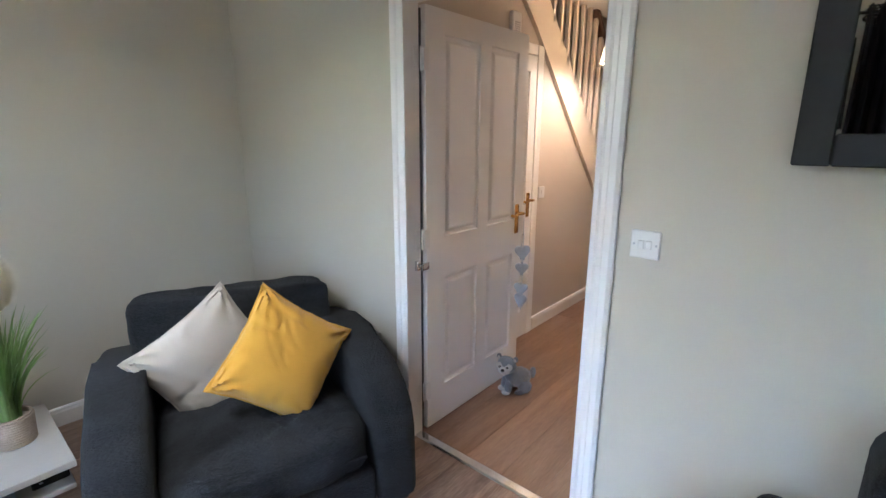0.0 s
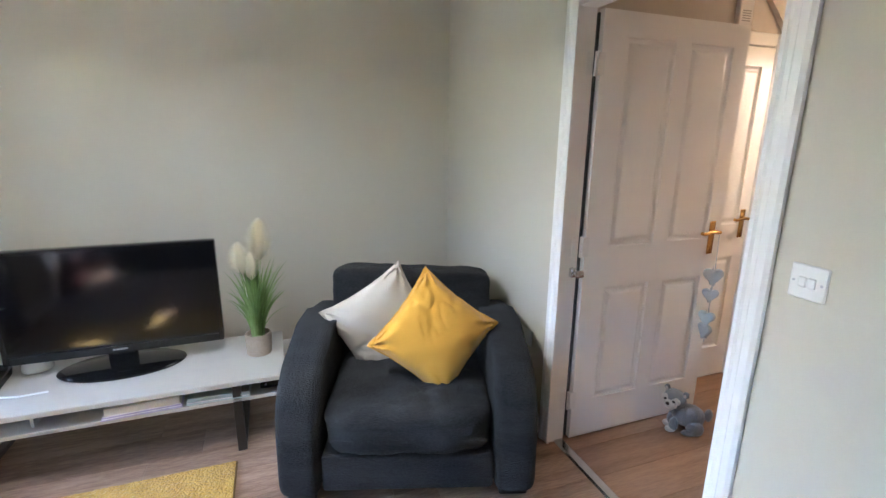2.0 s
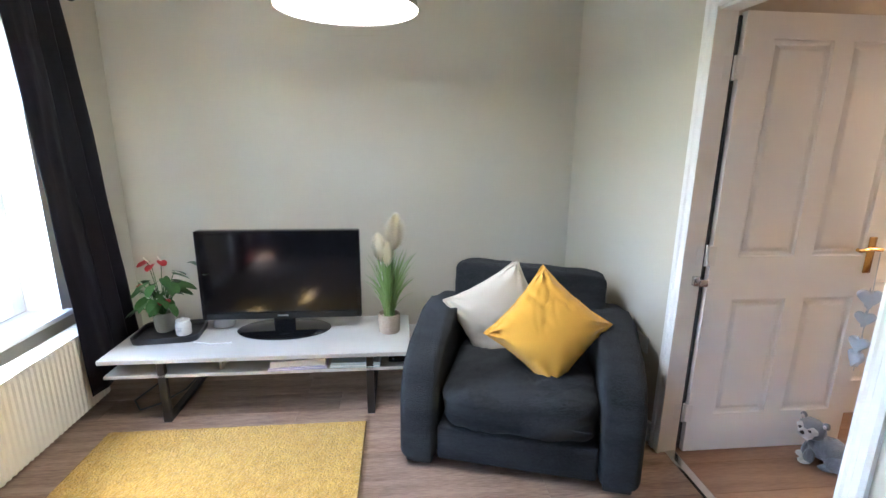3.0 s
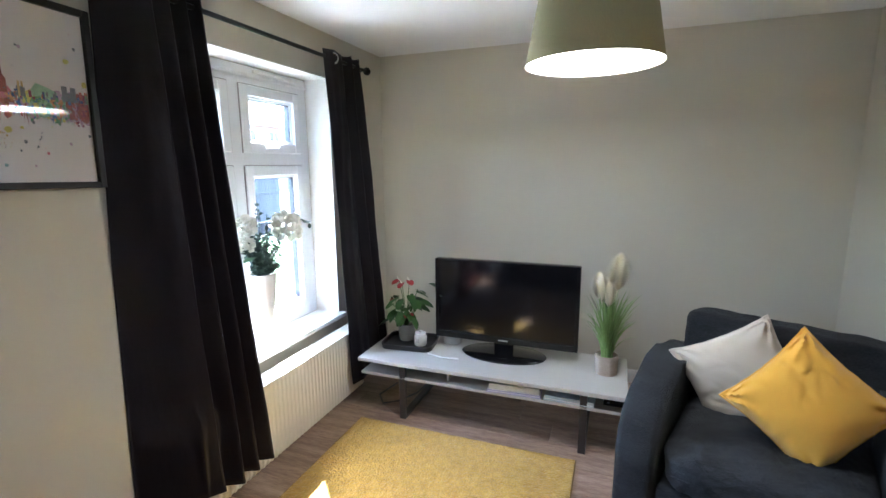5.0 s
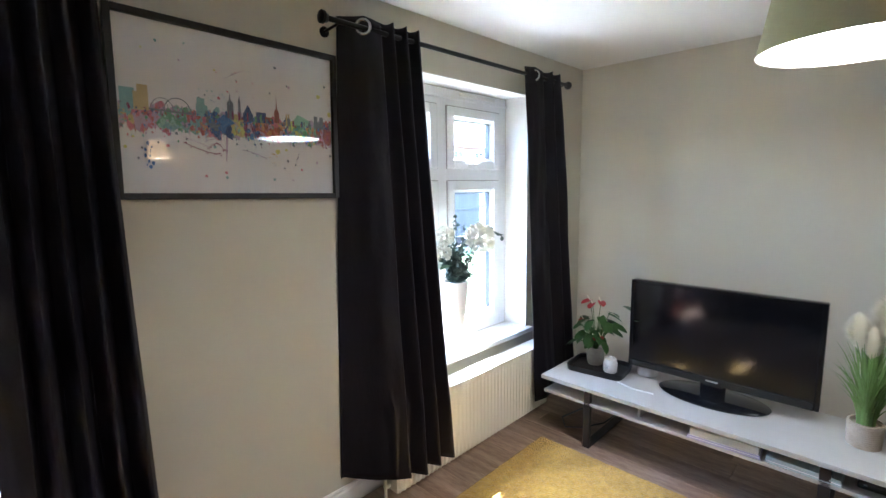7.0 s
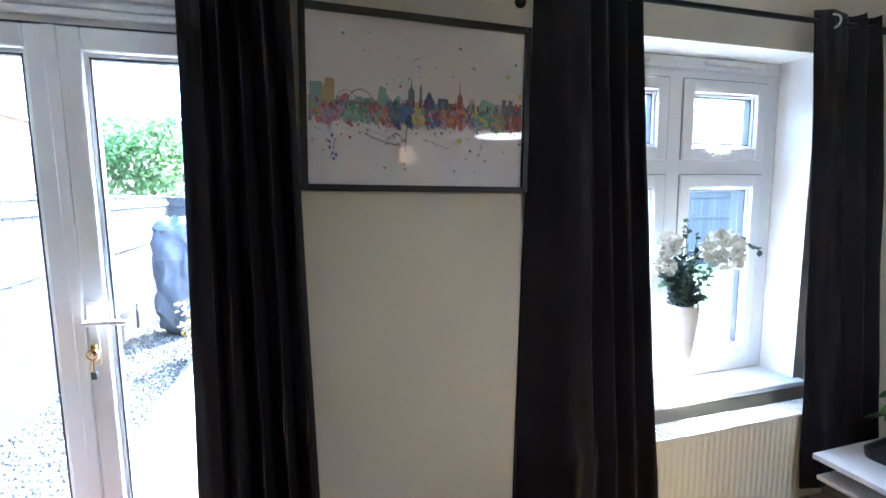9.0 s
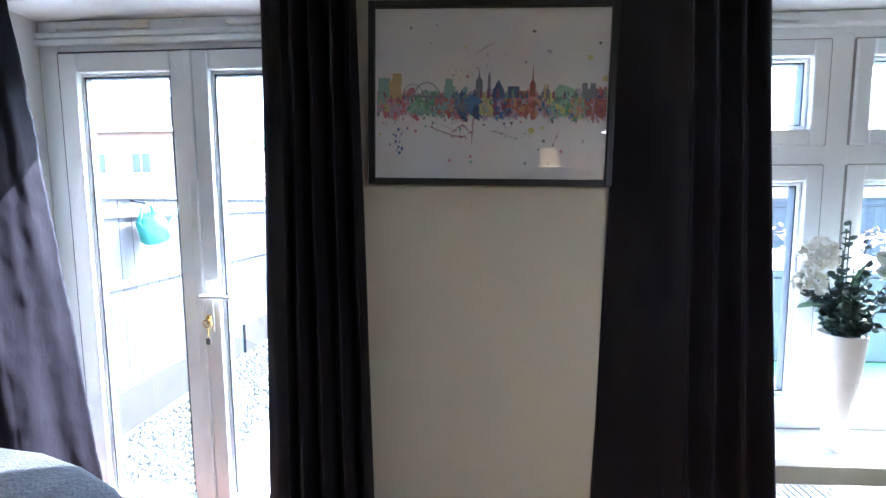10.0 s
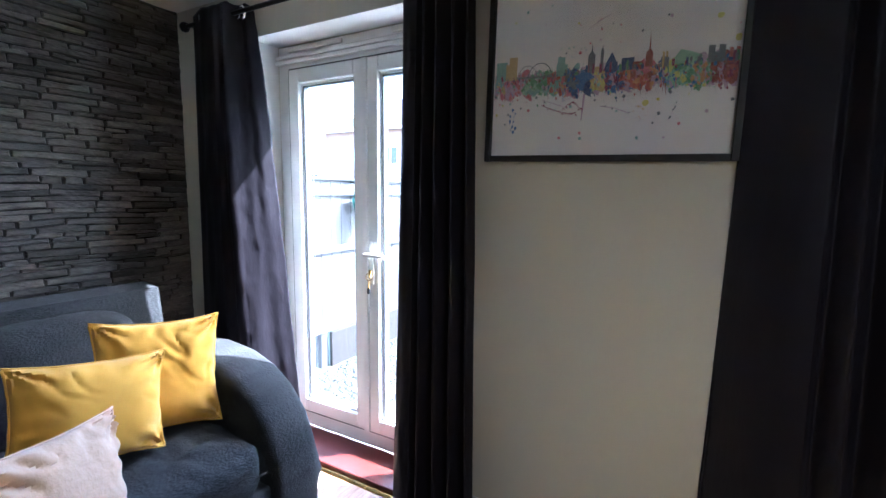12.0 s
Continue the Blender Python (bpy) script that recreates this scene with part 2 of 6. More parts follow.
M_ROOF = material("brown_roof_tile", (0.055, 0.038, 0.034), (0.036, 0.025, 0.022), rough=0.85, scale=1.5, fine=18, amount=0.7, bump=0.4)
M_TREE = material("tree_leaf", (0.075, 0.12, 0.05), (0.10, 0.14, 0.07), rough=0.6, scale=3, bump=0, per_piece=0.35, per_island=True)
for leafy, through_colour, share in ((M_TREE, (0.26, 0.40, 0.14, 1), 0.45), (M_PLUME, (0.92, 0.87, 0.74, 1), 0.55), (M_GRASS, (0.30, 0.42, 0.12, 1), 0.3)):   # thin fibres let light through
    tn, tl = leafy.node_tree.nodes, leafy.node_tree.links
    thin, both = tn.new("ShaderNodeBsdfTranslucent"), tn.new("ShaderNodeMixShader")
    thin.inputs[0].default_value = through_colour
    both.inputs[0].default_value = share
    tl.new(tn["Principled BSDF"].outputs[0], both.inputs[1])
    tl.new(thin.outputs[0], both.inputs[2])
    tl.new(both.outputs[0], tn["Material Output"].inputs[0])
M_BARK = material("tree_bark", (0.11, 0.08, 0.06), rough=0.9, scale=8, fine=40, bump=0.6, stretch=(4, 4, 0.6))
M_CAN = material("green_watering_can", (0.02, 0.11, 0.10), rough=0.35, scale=8, bump=0.02)
M_COVER = material("blue_grey_cover", (0.05, 0.058, 0.075), (0.035, 0.042, 0.055), rough=0.6, scale=8, bump=0.3, bump_scale=14)
M_BIN = material("dark_grey_bin", (0.06, 0.065, 0.075), rough=0.5, scale=6, bump=0.05)
M_OCHRE = material("ochre_shrub_leaf", (0.36, 0.26, 0.08), (0.26, 0.20, 0.06), rough=0.7, scale=10, bump=0, per_piece=0.3, per_island=True)
M_PINKF = material("pink_blossom", (0.60, 0.26, 0.28), (0.66, 0.40, 0.40), rough=0.7, scale=10, bump=0, per_piece=0.2, per_island=True)
M_STAIR = material("cream_painted_stringer", (0.78, 0.70, 0.60), (0.74, 0.66, 0.56), rough=0.4, scale=4, bump=0.02)
M_CARPET = material("stair_carpet", (0.30, 0.25, 0.21), rough=0.95, scale=8, fine=160, bump=0.8)
M_WOODDARK = material("dark_wood", (0.10, 0.055, 0.035), rough=0.4, scale=6, fine=40, bump=0.05, stretch=(1, 1, 0.2))


# ---- mesh helpers ----
def part(name, bm, mat, parent=None, label="", smooth=False):
    """Links a bmesh as one mesh object, under a thing or a part."""
    me = bpy.data.meshes.new(name)
    bmesh.ops.recalc_face_normals(bm, faces=bm.faces)
    if smooth:
        for f in bm.faces:
            f.smooth = True
    bm.to_mesh(me)
    bm.free()
    for one in (mat if isinstance(mat, (list, tuple)) else [mat]):
        me.materials.append(one)
    ob = new(name, me)
    if parent:
        ob.parent = parent
    if label:
        ob["label"] = label
    if smooth:
        me.set_sharp_from_angle(angle=radians(50))
    return ob


def thing(name, label, category, at=None, group=""):
    ob = new(name)
    ob.empty_display_size = 0.05
    if at is not None:
        ob.matrix_basis = at
    return tagged(ob, label, category, group)


def structure(name, bm, mat, label, category="", smooth=False):
    return tagged(part(name, bm, mat, None, "", smooth), label, category or name.split("_")[0], "", "structure")


def box(bm, x0, x1, y0, y1, z0, z1, bev=0.0, seg=1, m=None):
    r = bmesh.ops.create_cube(bm, size=1)
    vs = r["verts"]
    mm = Matrix.Translation(((x0 + x1) / 2, (y0 + y1) / 2, (z0 + z1) / 2)) @ Matrix.Diagonal((x1 - x0, y1 - y0, z1 - z0, 1))
    bmesh.ops.transform(bm, matrix=(m @ mm) if m else mm, verts=vs)
    if bev:
        es = list({e for v in vs for e in v.link_edges})
        bmesh.ops.bevel(bm, geom=es, offset=bev, segments=seg, profile=0.5, affect="EDGES")
    return bm


def boxes(*specs, bev=0.0, seg=1, m=None):
    bm = bmesh.new()
    for s in specs:
        box(bm, *s, bev=bev, seg=seg, m=m)
    return bm


def lathe(bm, profile, n=32, cap=True, m=None, squash=(1, 1)):
    """Turns (radius, height) pairs round the z axis."""
    rings = []
    for r, z in profile:
        ring = []
        for i in range(n):
            a = 2 * math.pi * i / n
            co = Vector((r * math.cos(a) * squash[0], r * math.sin(a) * squash[1], z))
            ring.append(bm.verts.new(m @ co if m else co))
        rings.append(ring)
    for a, b in zip(rings, rings[1:]):
        for i in range(n):
            bm.faces.new((a[i], a[(i + 1) % n], b[(i + 1) % n], b[i]))
    if cap:
        bm.faces.new(rings[0][::-1])
        bm.faces.new(rings[-1])
    return bm


def tube(bm, pts, r, n=8, taper=None, close=False):
    """A round bar through the points."""
    pts = [Vector(p) for p in pts]
    rings, up = [], Vector((0.13, 0.21, 0.97))
    k = len(pts)
    for i, p in enumerate(pts):
        if close:
            d = (pts[(i + 1) % k] - pts[i - 1]).normalized()
        else:
            d = (pts[min(i + 1, k - 1)] - pts[max(i - 1, 0)]).normalized()
        side = d.cross(up)
        if side.length < 0.05:
            side = d.cross(Vector((1, 0, 0)))
        side.normalize()
        over = side.cross(d)
        rr = r if taper is None else r * (1 + (taper - 1) * i / max(1, k - 1))
        rings.append([bm.verts.new(p + rr * (math.cos(2 * math.pi * j / n) * side + math.sin(2 * math.pi * j / n) * over)) for j in range(n)])
    pairs = list(zip(rings, rings[1:])) + ([(rings[-1], rings[0])] if close else [])
    for a, b in pairs:
        for j in range(n):
            bm.faces.new((a[j], a[(j + 1) % n], b[(j + 1) % n], b[j]))
    if not close:
        bm.faces.new(rings[0][::-1])
        bm.faces.new(rings[-1])
    return bm


def prism(bm, outline, lo, hi, axis="y", bev=0.0, seg=2):
    """A flat outline pushed from lo to hi along an axis."""
    def co(a, b, c):
        return {"y": (a, c, b), "x": (c, a, b), "z": (a, b, c)}[axis]
    one = [bm.verts.new(co(a, b, lo)) for a, b in outline]
    two = [bm.verts.new(co(a, b, hi)) for a, b in outline]
    k = len(outline)
    fs = [bm.faces.new(one[::-1]), bm.faces.new(two)]
    for i in range(k):
        fs.append(bm.faces.new((one[i], one[(i + 1) % k], two[(i + 1) % k], two[i])))
    if bev:
        es = list({e for f in fs[:2] for e in f.edges})
        bmesh.ops.bevel(bm, geom=es, offset=bev, segments=seg, profile=0.5, affect="EDGES")
    return bm


def softbox(bm, c, h, p=5.0, n=14, wrinkle=0.0, seed=0, puff=0.0, m=None):
    """An upholstered block: a rounded box with slight creases."""
    start = len(bm.verts)
    r = bmesh.ops.create_cube(bm, size=2)
    bmesh.ops.subdivide_edges(bm, edges=list({e for v in r["verts"] for e in v.link_edges}), cuts=n, use_grid_fill=True)
    bm.verts.ensure_lookup_table()
    for v in list(bm.verts)[start:] if start else list(bm.verts):
        u = v.co.copy()
        s = (abs(u.x) ** p + abs(u.y) ** p + abs(u.z) ** p) ** (1 / p)
        u /= s
        q = Vector((u.x * h[0], u.y * h[1], u.z * h[2]))
        if puff:
            q.z += puff * max(0, 1 - u.x ** 2) * max(0, 1 - u.y ** 2) * (1 if u.z > 0 else 0)
        if wrinkle:
            w = Vector((q.x * 7 + seed, q.y * 7, q.z * 9))
            q += wrinkle * noise.noise_vector(w) + wrinkle * 0.5 * noise.noise_vector(w * 2.7)
        q += Vector(c)
        v.co = m @ q if m else q
    return bm


def cushion_rim(u, w, half, seed):
    """A point on a cushion's edge: sides drawn in, corners left as ears, the seam a little wavy."""
    pin = 1 - 0.10 * (1 - abs(w) ** 2.2) * abs(u) ** 3 + 0.010 * noise.noise(Vector((w * 5 + seed, u, 7)))
    pinw = 1 - 0.10 * (1 - abs(u) ** 2.2) * abs(w) ** 3 + 0.010 * noise.noise(Vector((u * 5 + seed, w, 3)))
    wave = 0.007 * noise.noise(Vector((u * 3 + seed, w * 3, 1))) + 0.004 * noise.noise(Vector((u * 9, w * 9 + seed, 5)))
    return half * u * pin, wave, half * w * pinw


def cushion(bm, size, thick, seed=0, n=46, sag=0.0):
    """A square scatter cushion in its own plane (x across, z up, y through), pinched and creased at the seams."""
    half = size / 2
    grid = {}
    for side in (-1, 1):
        for i in range(n + 1):
            for j in range(n + 1):
                edge = i in (0, n) or j in (0, n)
                if side == 1 and edge:
                    grid[(1, i, j)] = grid[(-1, i, j)]
                    continue
                u, w = 2 * i / n - 1, 2 * j / n - 1
                x, wave, zz = cushion_rim(u, w, half, seed)
                rim = max(abs(u), abs(w))
                d = thick / 2 * (max(0, 1 - abs(u) ** 3.2) ** 0.66) * (max(0, 1 - abs(w) ** 3.2) ** 0.66)
                d *= 1 + 0.14 * noise.noise(Vector((u * 1.5 + seed, w * 1.5, side)))
                fold = 0.0
                for cu, cw in ((-1, -1), (-1, 1), (1, -1), (1, 1)):
                    du, dw = u - cu, w - cw
                    r, a = math.hypot(du, dw), math.atan2(-dw * cw, -du * cu)
                    k = noise.noise(Vector((cu * 3 + seed, cw * 3, side)))
                    fold += (0.016 + 0.008 * k) * min(1, r / 0.16) * math.exp(-(r / (0.52 + 0.2 * k)) ** 2) * math.sin(a * (10 + 4 * k) + seed + 2.5 * noise.noise(Vector((r * 2.5, a * 1.5, seed + cu))))
                near = max(0, (rim - 0.45) / 0.55) ** 1.6
                along = w if abs(u) > abs(w) else u
                fold += 0.0065 * near * (1 - near ** 6) * math.sin(along * 17 + 4 * noise.noise(Vector((u * 2, w * 2, seed + side))))
                run = noise.noise(Vector((u * 1.4 - w * 0.9 + seed, (u + w) * 2.6, 3 * side)))
                fold -= 0.020 * math.exp(-(run / 0.09) ** 2) * (1 - rim ** 8) * max(0, noise.noise(Vector((u * 1.1, w * 1.1, seed * 2 + side))) + 0.15)
                d *= 1 - sag * 0.35 * (w + 1) / 2
                grid[(side, i, j)] = bm.verts.new((x, wave * (1 if edge else rim ** 4) + side * (d + (0 if edge else fold)), zz))
    for side in (-1, 1):
        for i in range(n):
            for j in range(n):
                q = [grid[(side, i, j)], grid[(side, i + 1, j)], grid[(side, i + 1, j + 1)], grid[(side, i, j + 1)]]
                bm.faces.new(q if side == -1 else q[::-1])
    return bm


def cushion_thing(label, mat, size, thick, at, seed, group="scatter cushions", name="scatter_cushion", sag=0.3):
    t = thing(name, label, "cushion", at, group)
    part("cushion_cover", cushion(bmesh.new(), size, thick, seed, sag=sag), mat, t, "", True)
    pts = []
    for k in range(160):
        a = k / 40
        s, f = int(a), (a - int(a)) * 2 - 1
        pts.append(cushion_rim(*[(f, -1), (1, f), (-f, 1), (-1, -f)][s], size / 2, seed))
    part("seam", tube(bmesh.new(), pts, 0.0042, 6, close=True), mat, t, "", True)
    return t


def leaf_shape(bm, m, length, width, bend=0.2, n=6, heart=False):
    """A single leaf that starts at the origin of m and points along its x."""
    rows = []
    for i in range(n + 1):
        s = i / n
        w = width / 2 * (math.sin(math.pi * min(1, s * 0.92 + 0.08)) ** 0.75 if not heart else max(0.0, (1 - s) ** 0.7 * (0.55 + 1.2 * s)))
        z = -bend * length * s * s
        x = length * s - (0.10 * length if heart else 0)
        rows.append([bm.verts.new(m @ Vector((x, -w, z + 0.12 * w))), bm.verts.new(m @ Vector((x + (0.08 * length if heart and i == 0 else 0), 0, z))), bm.verts.new(m @ Vector((x, w, z + 0.12 * w)))])
    for a, b in zip(rows, rows[1:]):
        bm.faces.new((a[0], a[1], b[1], b[0]))
        bm.faces.new((a[1], a[2], b[2], b[1]))
    return bm


def at_dir(p, d, roll=0.0):
    """A frame at p whose x axis points along d."""
    d = Vector(d).normalized()
    return Matrix.Translation(p) @ d.to_track_quat("X", "Z").to_matrix().to_4x4() @ pose(0, 0, 0, roll)


# ---- the room ----
WEST, EAST, SOUTH, NORTH, TOP = -2.20, 2.86, -1.88, 1.235, 2.40
OUT = SOUTH - 0.30                      # outer face of the window wall
NOUT = NORTH + 0.08                     # hall face of the door wall
FD = (0.985, 2.235, 0.0, 2.17)          # garden door opening: x, x, z, z
WN = (-1.468, -0.178, 0.545, 2.125)      # window opening
DR = (-0.765, 0.112, 2.01)              # hall door opening: x, x, height


def wall_with_holes(name, x0, x1, y0, y1, z1, holes, mat, label):
    bm = bmesh.new()
    cut = sorted(holes)
    x = x0
    for a, b, lo, hi in cut:
        box(bm, x, a, y0, y1, 0, z1)
        if lo > 0:
            box(bm, a, b, y0, y1, 0, lo)
        box(bm, a, b, y0, y1, hi, z1)
        x = b
    box(bm, x, x1, y0, y1, 0, z1)
    bmesh.ops.remove_doubles(bm, verts=bm.verts, dist=1e-5)
    return structure(name, bm, mat, label, "wall")


wall_with_holes("wall_south", WEST - 0.1, EAST + 0.1, OUT, SOUTH, TOP, [WN, FD], M_WALL, "beige painted wall with window and garden door openings")
wall_with_holes("wall_north", WEST - 0.1, EAST + 0.1, NORTH, NOUT, TOP, [(DR[0], DR[1], 0, DR[2])], M_WALL, "beige painted wall with the hall doorway")
structure("wall_west", boxes((WEST - 0.1, WEST, SOUTH, NORTH, 0, TOP)), M_WALL, "plain beige painted wall behind the television")
structure("ceiling", boxes((WEST - 0.1, EAST + 0.1, OUT, NOUT, TOP, TOP + 0.1)), M_CEIL, "flat white painted ceiling")

# reveals of the two openings, lined in white plaster
for nm, (a, b, lo, hi) in (("window_reveal", WN), ("door_reveal", FD)):
    bm = boxes((a, a + 0.004, -2.06, SOUTH + 0.001, lo, hi - 0.004), (b - 0.004, b, -2.06, SOUTH + 0.001, lo, hi - 0.004), (a, b, -2.06, SOUTH + 0.001, hi - 0.004, hi))
    structure(nm, bm, M_REVEAL, "white plastered reveal round the opening", "reveal")

# skirting boards
def skirting(name, runs, label="white painted skirting board with a moulded top"):
    bm = bmesh.new()
    for (x0, y0), (x1, y1), (nx, ny) in runs:
        d = Vector((x1 - x0, y1 - y0, 0))
        prof = [(0, 0), (0.016, 0), (0.016, 0.075), (0.012, 0.085), (0.012, 0.092), (0.006, 0.10), (0, 0.10)]
        rings = [[bm.verts.new((px + nx * o, py + ny * o, z)) for o, z in prof] for px, py in ((x0, y0), (x1, y1))]
        k = len(prof)
        for i in range(k):
            bm.faces.new((rings[0][i], rings[0][(i + 1) % k], rings[1][(i + 1) % k], rings[1][i]))
        bm.faces.new(rings[0])
        bm.faces.new(rings[1][::-1])
    return structure(name, bm, M_GLOSS, label, "baseboard")


skirting("baseboard_room", [((WEST, NORTH), (WEST, SOUTH), (1, 0)), ((WEST, SOUTH), (FD[0], SOUTH), (0, 1)), ((FD[1], SOUTH), (EAST, SOUTH), (0, 1)),
                            ((WEST, NORTH), (DR[0] - 0.07, NORTH), (0, -1)), ((DR[1] + 0.08, NORTH), (EAST, NORTH), (0, -1))])

# ---- hall beyond the door ----
HX0, HX1, HY1 = -1.00, 0.30, 6.2
UNDER = lambda y: 2.14 - 1.03 * (y - 2.66)      # underside line of the stair string
bm = bmesh.new()
prism(bm, [(NOUT, 0), (HY1, 0), (HY1, 0.02), (4.68, 0.06), (2.66, 2.14), (2.40, 2.40), (NOUT, 2.40)], HX0 - 0.08, HX0, "x")
structure("wall_hall_west", bm, M_HALL, "warm-lit hall wall under the stairs", "wall")
structure("wall_hall_east", boxes((HX1, HX1 + 0.1, NOUT, HY1, 0, 2.4)), M_HALL, "plain hall wall", "wall")
structure("wall_hall_north", boxes((-2.1, HX1 + 0.1, HY1, HY1 + 0.1, 0, 4.6)), M_HALL, "plain wall at the end of the hall", "wall")
structure("wall_stairwell", boxes((-2.1, -2.0, NOUT, HY1, 0, 4.6), (-2.0, HX1 + 0.1, NOUT, NOUT + 0.1, 2.5, 4.6), (HX0 + 0.02, HX0 + 0.12, NOUT + 0.1, HY1, 2.5, 4.6)), M_HALL, "painted stairwell wall", "wall")
structure("ceiling_hall", boxes((HX0 - 0.02, HX1 + 0.1, NOUT, HY1, 2.40, 2.50), (-2.0, HX0 - 0.02, NOUT, 2.3, 2.40, 2.50), (-2.1, HX1 + 0.1, NOUT, HY1 + 0.1, 4.6, 4.7)), M_CEIL, "white hall ceiling open over the stairs", "ceiling")
skirting("baseboard_hall", [((HX0, 2.80), (HX0, HY1), (1, 0)), ((HX0, NOUT), (HX0, 1.90), (1, 0)), ((HX1, NOUT), (HX1, HY1), (-1, 0)), ((HX0, HY1), (HX1, HY1), (0, -1))])

# staircase with its string, steps and balusters
st = thing("staircase", "cream painted staircase with square balusters rising over the hall", "staircase", pose(HX0, 4.7, 0))
bm = bmesh.new()
prism(bm, [(-2.34, 2.40), (-2.04, 2.14), (-0.02, 0.06), (0.10, 0.06), (0.10, 0.28), (-2.16, 2.60), (-2.34, 2.60)], -0.004, 0.028, "x")
part("string", bm, M_STAIR, st, "cream painted wooden string")
for i in range(12):
    y1 = 0.05 - 0.19 * i
    z1 = 0.195 * (i + 1)
    part("stair_step", boxes((-0.96, -0.085, y1 - 0.24, y1, z1 - 0.195, z1), bev=0.008), M_CARPET, st, "carpeted step" if i == 0 else "")
for i in range(20):
    y = 0.02 - 0.115 * i
    zb = 0.28 - (y - 0.10) * 1.03
    part("baluster", boxes((-0.004, 0.028, y - 0.016, y + 0.016, zb - 0.06, zb + 0.80), bev=0.004), M_STAIR, st)
bm = bmesh.new()
prism(bm, [(0.12, 1.05), (-2.24, 3.48), (-2.24, 3.55), (0.12, 1.12)], -0.018, 0.042, "x", bev=0.01)
part("handrail", bm, M_WOODDARK, st, "dark wooden handrail")


def panelled_door(name, label, at, width, height, sgn=1):
    """A four-panel moulded door; local x along its width from the hinge, y its thickness, z up."""
    t = thing(name, label, "door", at)
    bm, th = bmesh.new(), 0.035
    cols = [(width * 0.155, width * 0.475), (width * 0.58, width * 0.89)]
    rows = [(0.20, 0.785), (0.985, height - 0.10)]
    xs = [0, cols[0][0], cols[0][1], cols[1][0], cols[1][1], width]
    zs = [0, rows[0][0], rows[0][1], rows[1][0], rows[1][1], height]
    for a, b in ((xs[0], xs[1]), (xs[2], xs[3]), (xs[4], xs[5])):
        box(bm, a, b, 0, th, 0, height)
    for a, b in ((zs[0], zs[1]), (zs[2], zs[3]), (zs[4], zs[5])):
        for c, d in cols:
            box(bm, c, d, 0, th, a, b)
    bmesh.ops.remove_doubles(bm, verts=bm.verts, dist=1e-5)
    part("leaf", bm, M_GLOSS, t, "white moulded door leaf")
    for c, d in cols:
        for a, b in rows:
            bm = bmesh.new()
            for y, s in ((0.0, 1), (th, -1)):
                rings = []
                for ins, dep in ((0, 0.0), (0.004, 0.010), (0.012, 0.013), (0.020, 0.0145), (0.034, 0.004), (0.042, 0.002)):
                    rings.append([bm.verts.new((px, y + s * dep, pz)) for px, pz in ((c + ins, a + ins), (d - ins, a + ins), (d - ins, b - ins), (c + ins, b - ins))])
                for q, w in zip(rings, rings[1:]):
                    for k in range(4):
                        bm.faces.new((q[k], q[(k + 1) % 4], w[(k + 1) % 4], w[k]))
                bm.faces.new(rings[-1])
            part("panel", bm, M_GLOSS, t)
    return t


def lever_handle(parent, x, z, y, s, flip=1):
    bm = boxes((x - 0.02, x + 0.02, min(y, y + s * 0.006), max(y, y + s * 0.006), z - 0.10, z + 0.07), bev=0.003)
    h = part("door_handle", bm, M_BRASS, parent, "polished brass lever handle on a long plate", True)
    bm = bmesh.new()
    tube(bm, [(x, y + s * 0.004, z + 0.02), (x, y + s * 0.045, z + 0.02)], 0.009, 10)
    tube(bm, [(x + 0.008 * flip, y + s * 0.045, z + 0.02), (x - 0.05 * flip, y + s * 0.05, z + 0.024), (x - 0.10 * flip, y + s * 0.046, z + 0.016), (x - 0.115 * flip, y + s * 0.046, z + 0.022)], 0.0085, 10)
    part("lever", bm, M_BRASS, h, "", True)


# open living-room door, swung back into the hall
LEAF_W = 0.826
d1 = panelled_door("door_1", "white four-panel moulded door standing open into the hall", pose(-0.736, NOUT + 0.034, 0.008, 0, 0, 90), LEAF_W, 1.985)
lever_handle(d1, LEAF_W - 0.06, 1.0, 0.0, -1)
lever_handle(d1, LEAF_W - 0.06, 1.0, 0.035, 1)
d1["kind"] = "structure"
for z in (0.22, 1.0, 1.78):
    bm = boxes((-0.7475, -0.7445, NOUT - 0.030, NOUT - 0.001, z - 0.045, z + 0.045), (-0.733 - 0.001, -0.733 + 0.003, NOUT + 0.016, NOUT + 0.05, z - 0.045, z + 0.045))
    tube(bm, [(-0.740, NOUT + 0.012, z - 0.048), (-0.740, NOUT + 0.012, z + 0.048)], 0.006, 10)
    for dz in (-0.03, 0, 0.03):
        tube(bm, [(-0.7445, NOUT - 0.016, z + dz), (-0.7425, NOUT - 0.016, z + dz)], 0.004, 8)
    tagged(part("door_hinge", bm, M_PLASTIC, None, "", True), "white painted steel butt hinge on the door jamb", "hinge", "door hinges", "structure")
bm = boxes((-0.748, -0.728, NOUT - 0.035, NOUT - 0.012, 0.862, 0.905), (-0.735, -0.700, NOUT - 0.030, NOUT - 0.020, 0.880, 0.892), (-0.706, -0.696, NOUT - 0.032, NOUT + 0.01, 0.868, 0.902), bev=0.002)
# dark strip added as the hinge gap's shadow; no seal is fitted there
structure("door_seal", boxes((-0.769, -0.759, NOUT + 0.020, NOUT + 0.031, 0.01, DR[2] - 0.03)), M_BIN, "dark strip imitating the shadow in the gap between the jamb and the open door", "trim")
tagged(part("door_catch", bm, M_CHROME, None, "", True), "small chrome catch fixed to the door jamb", "catch")

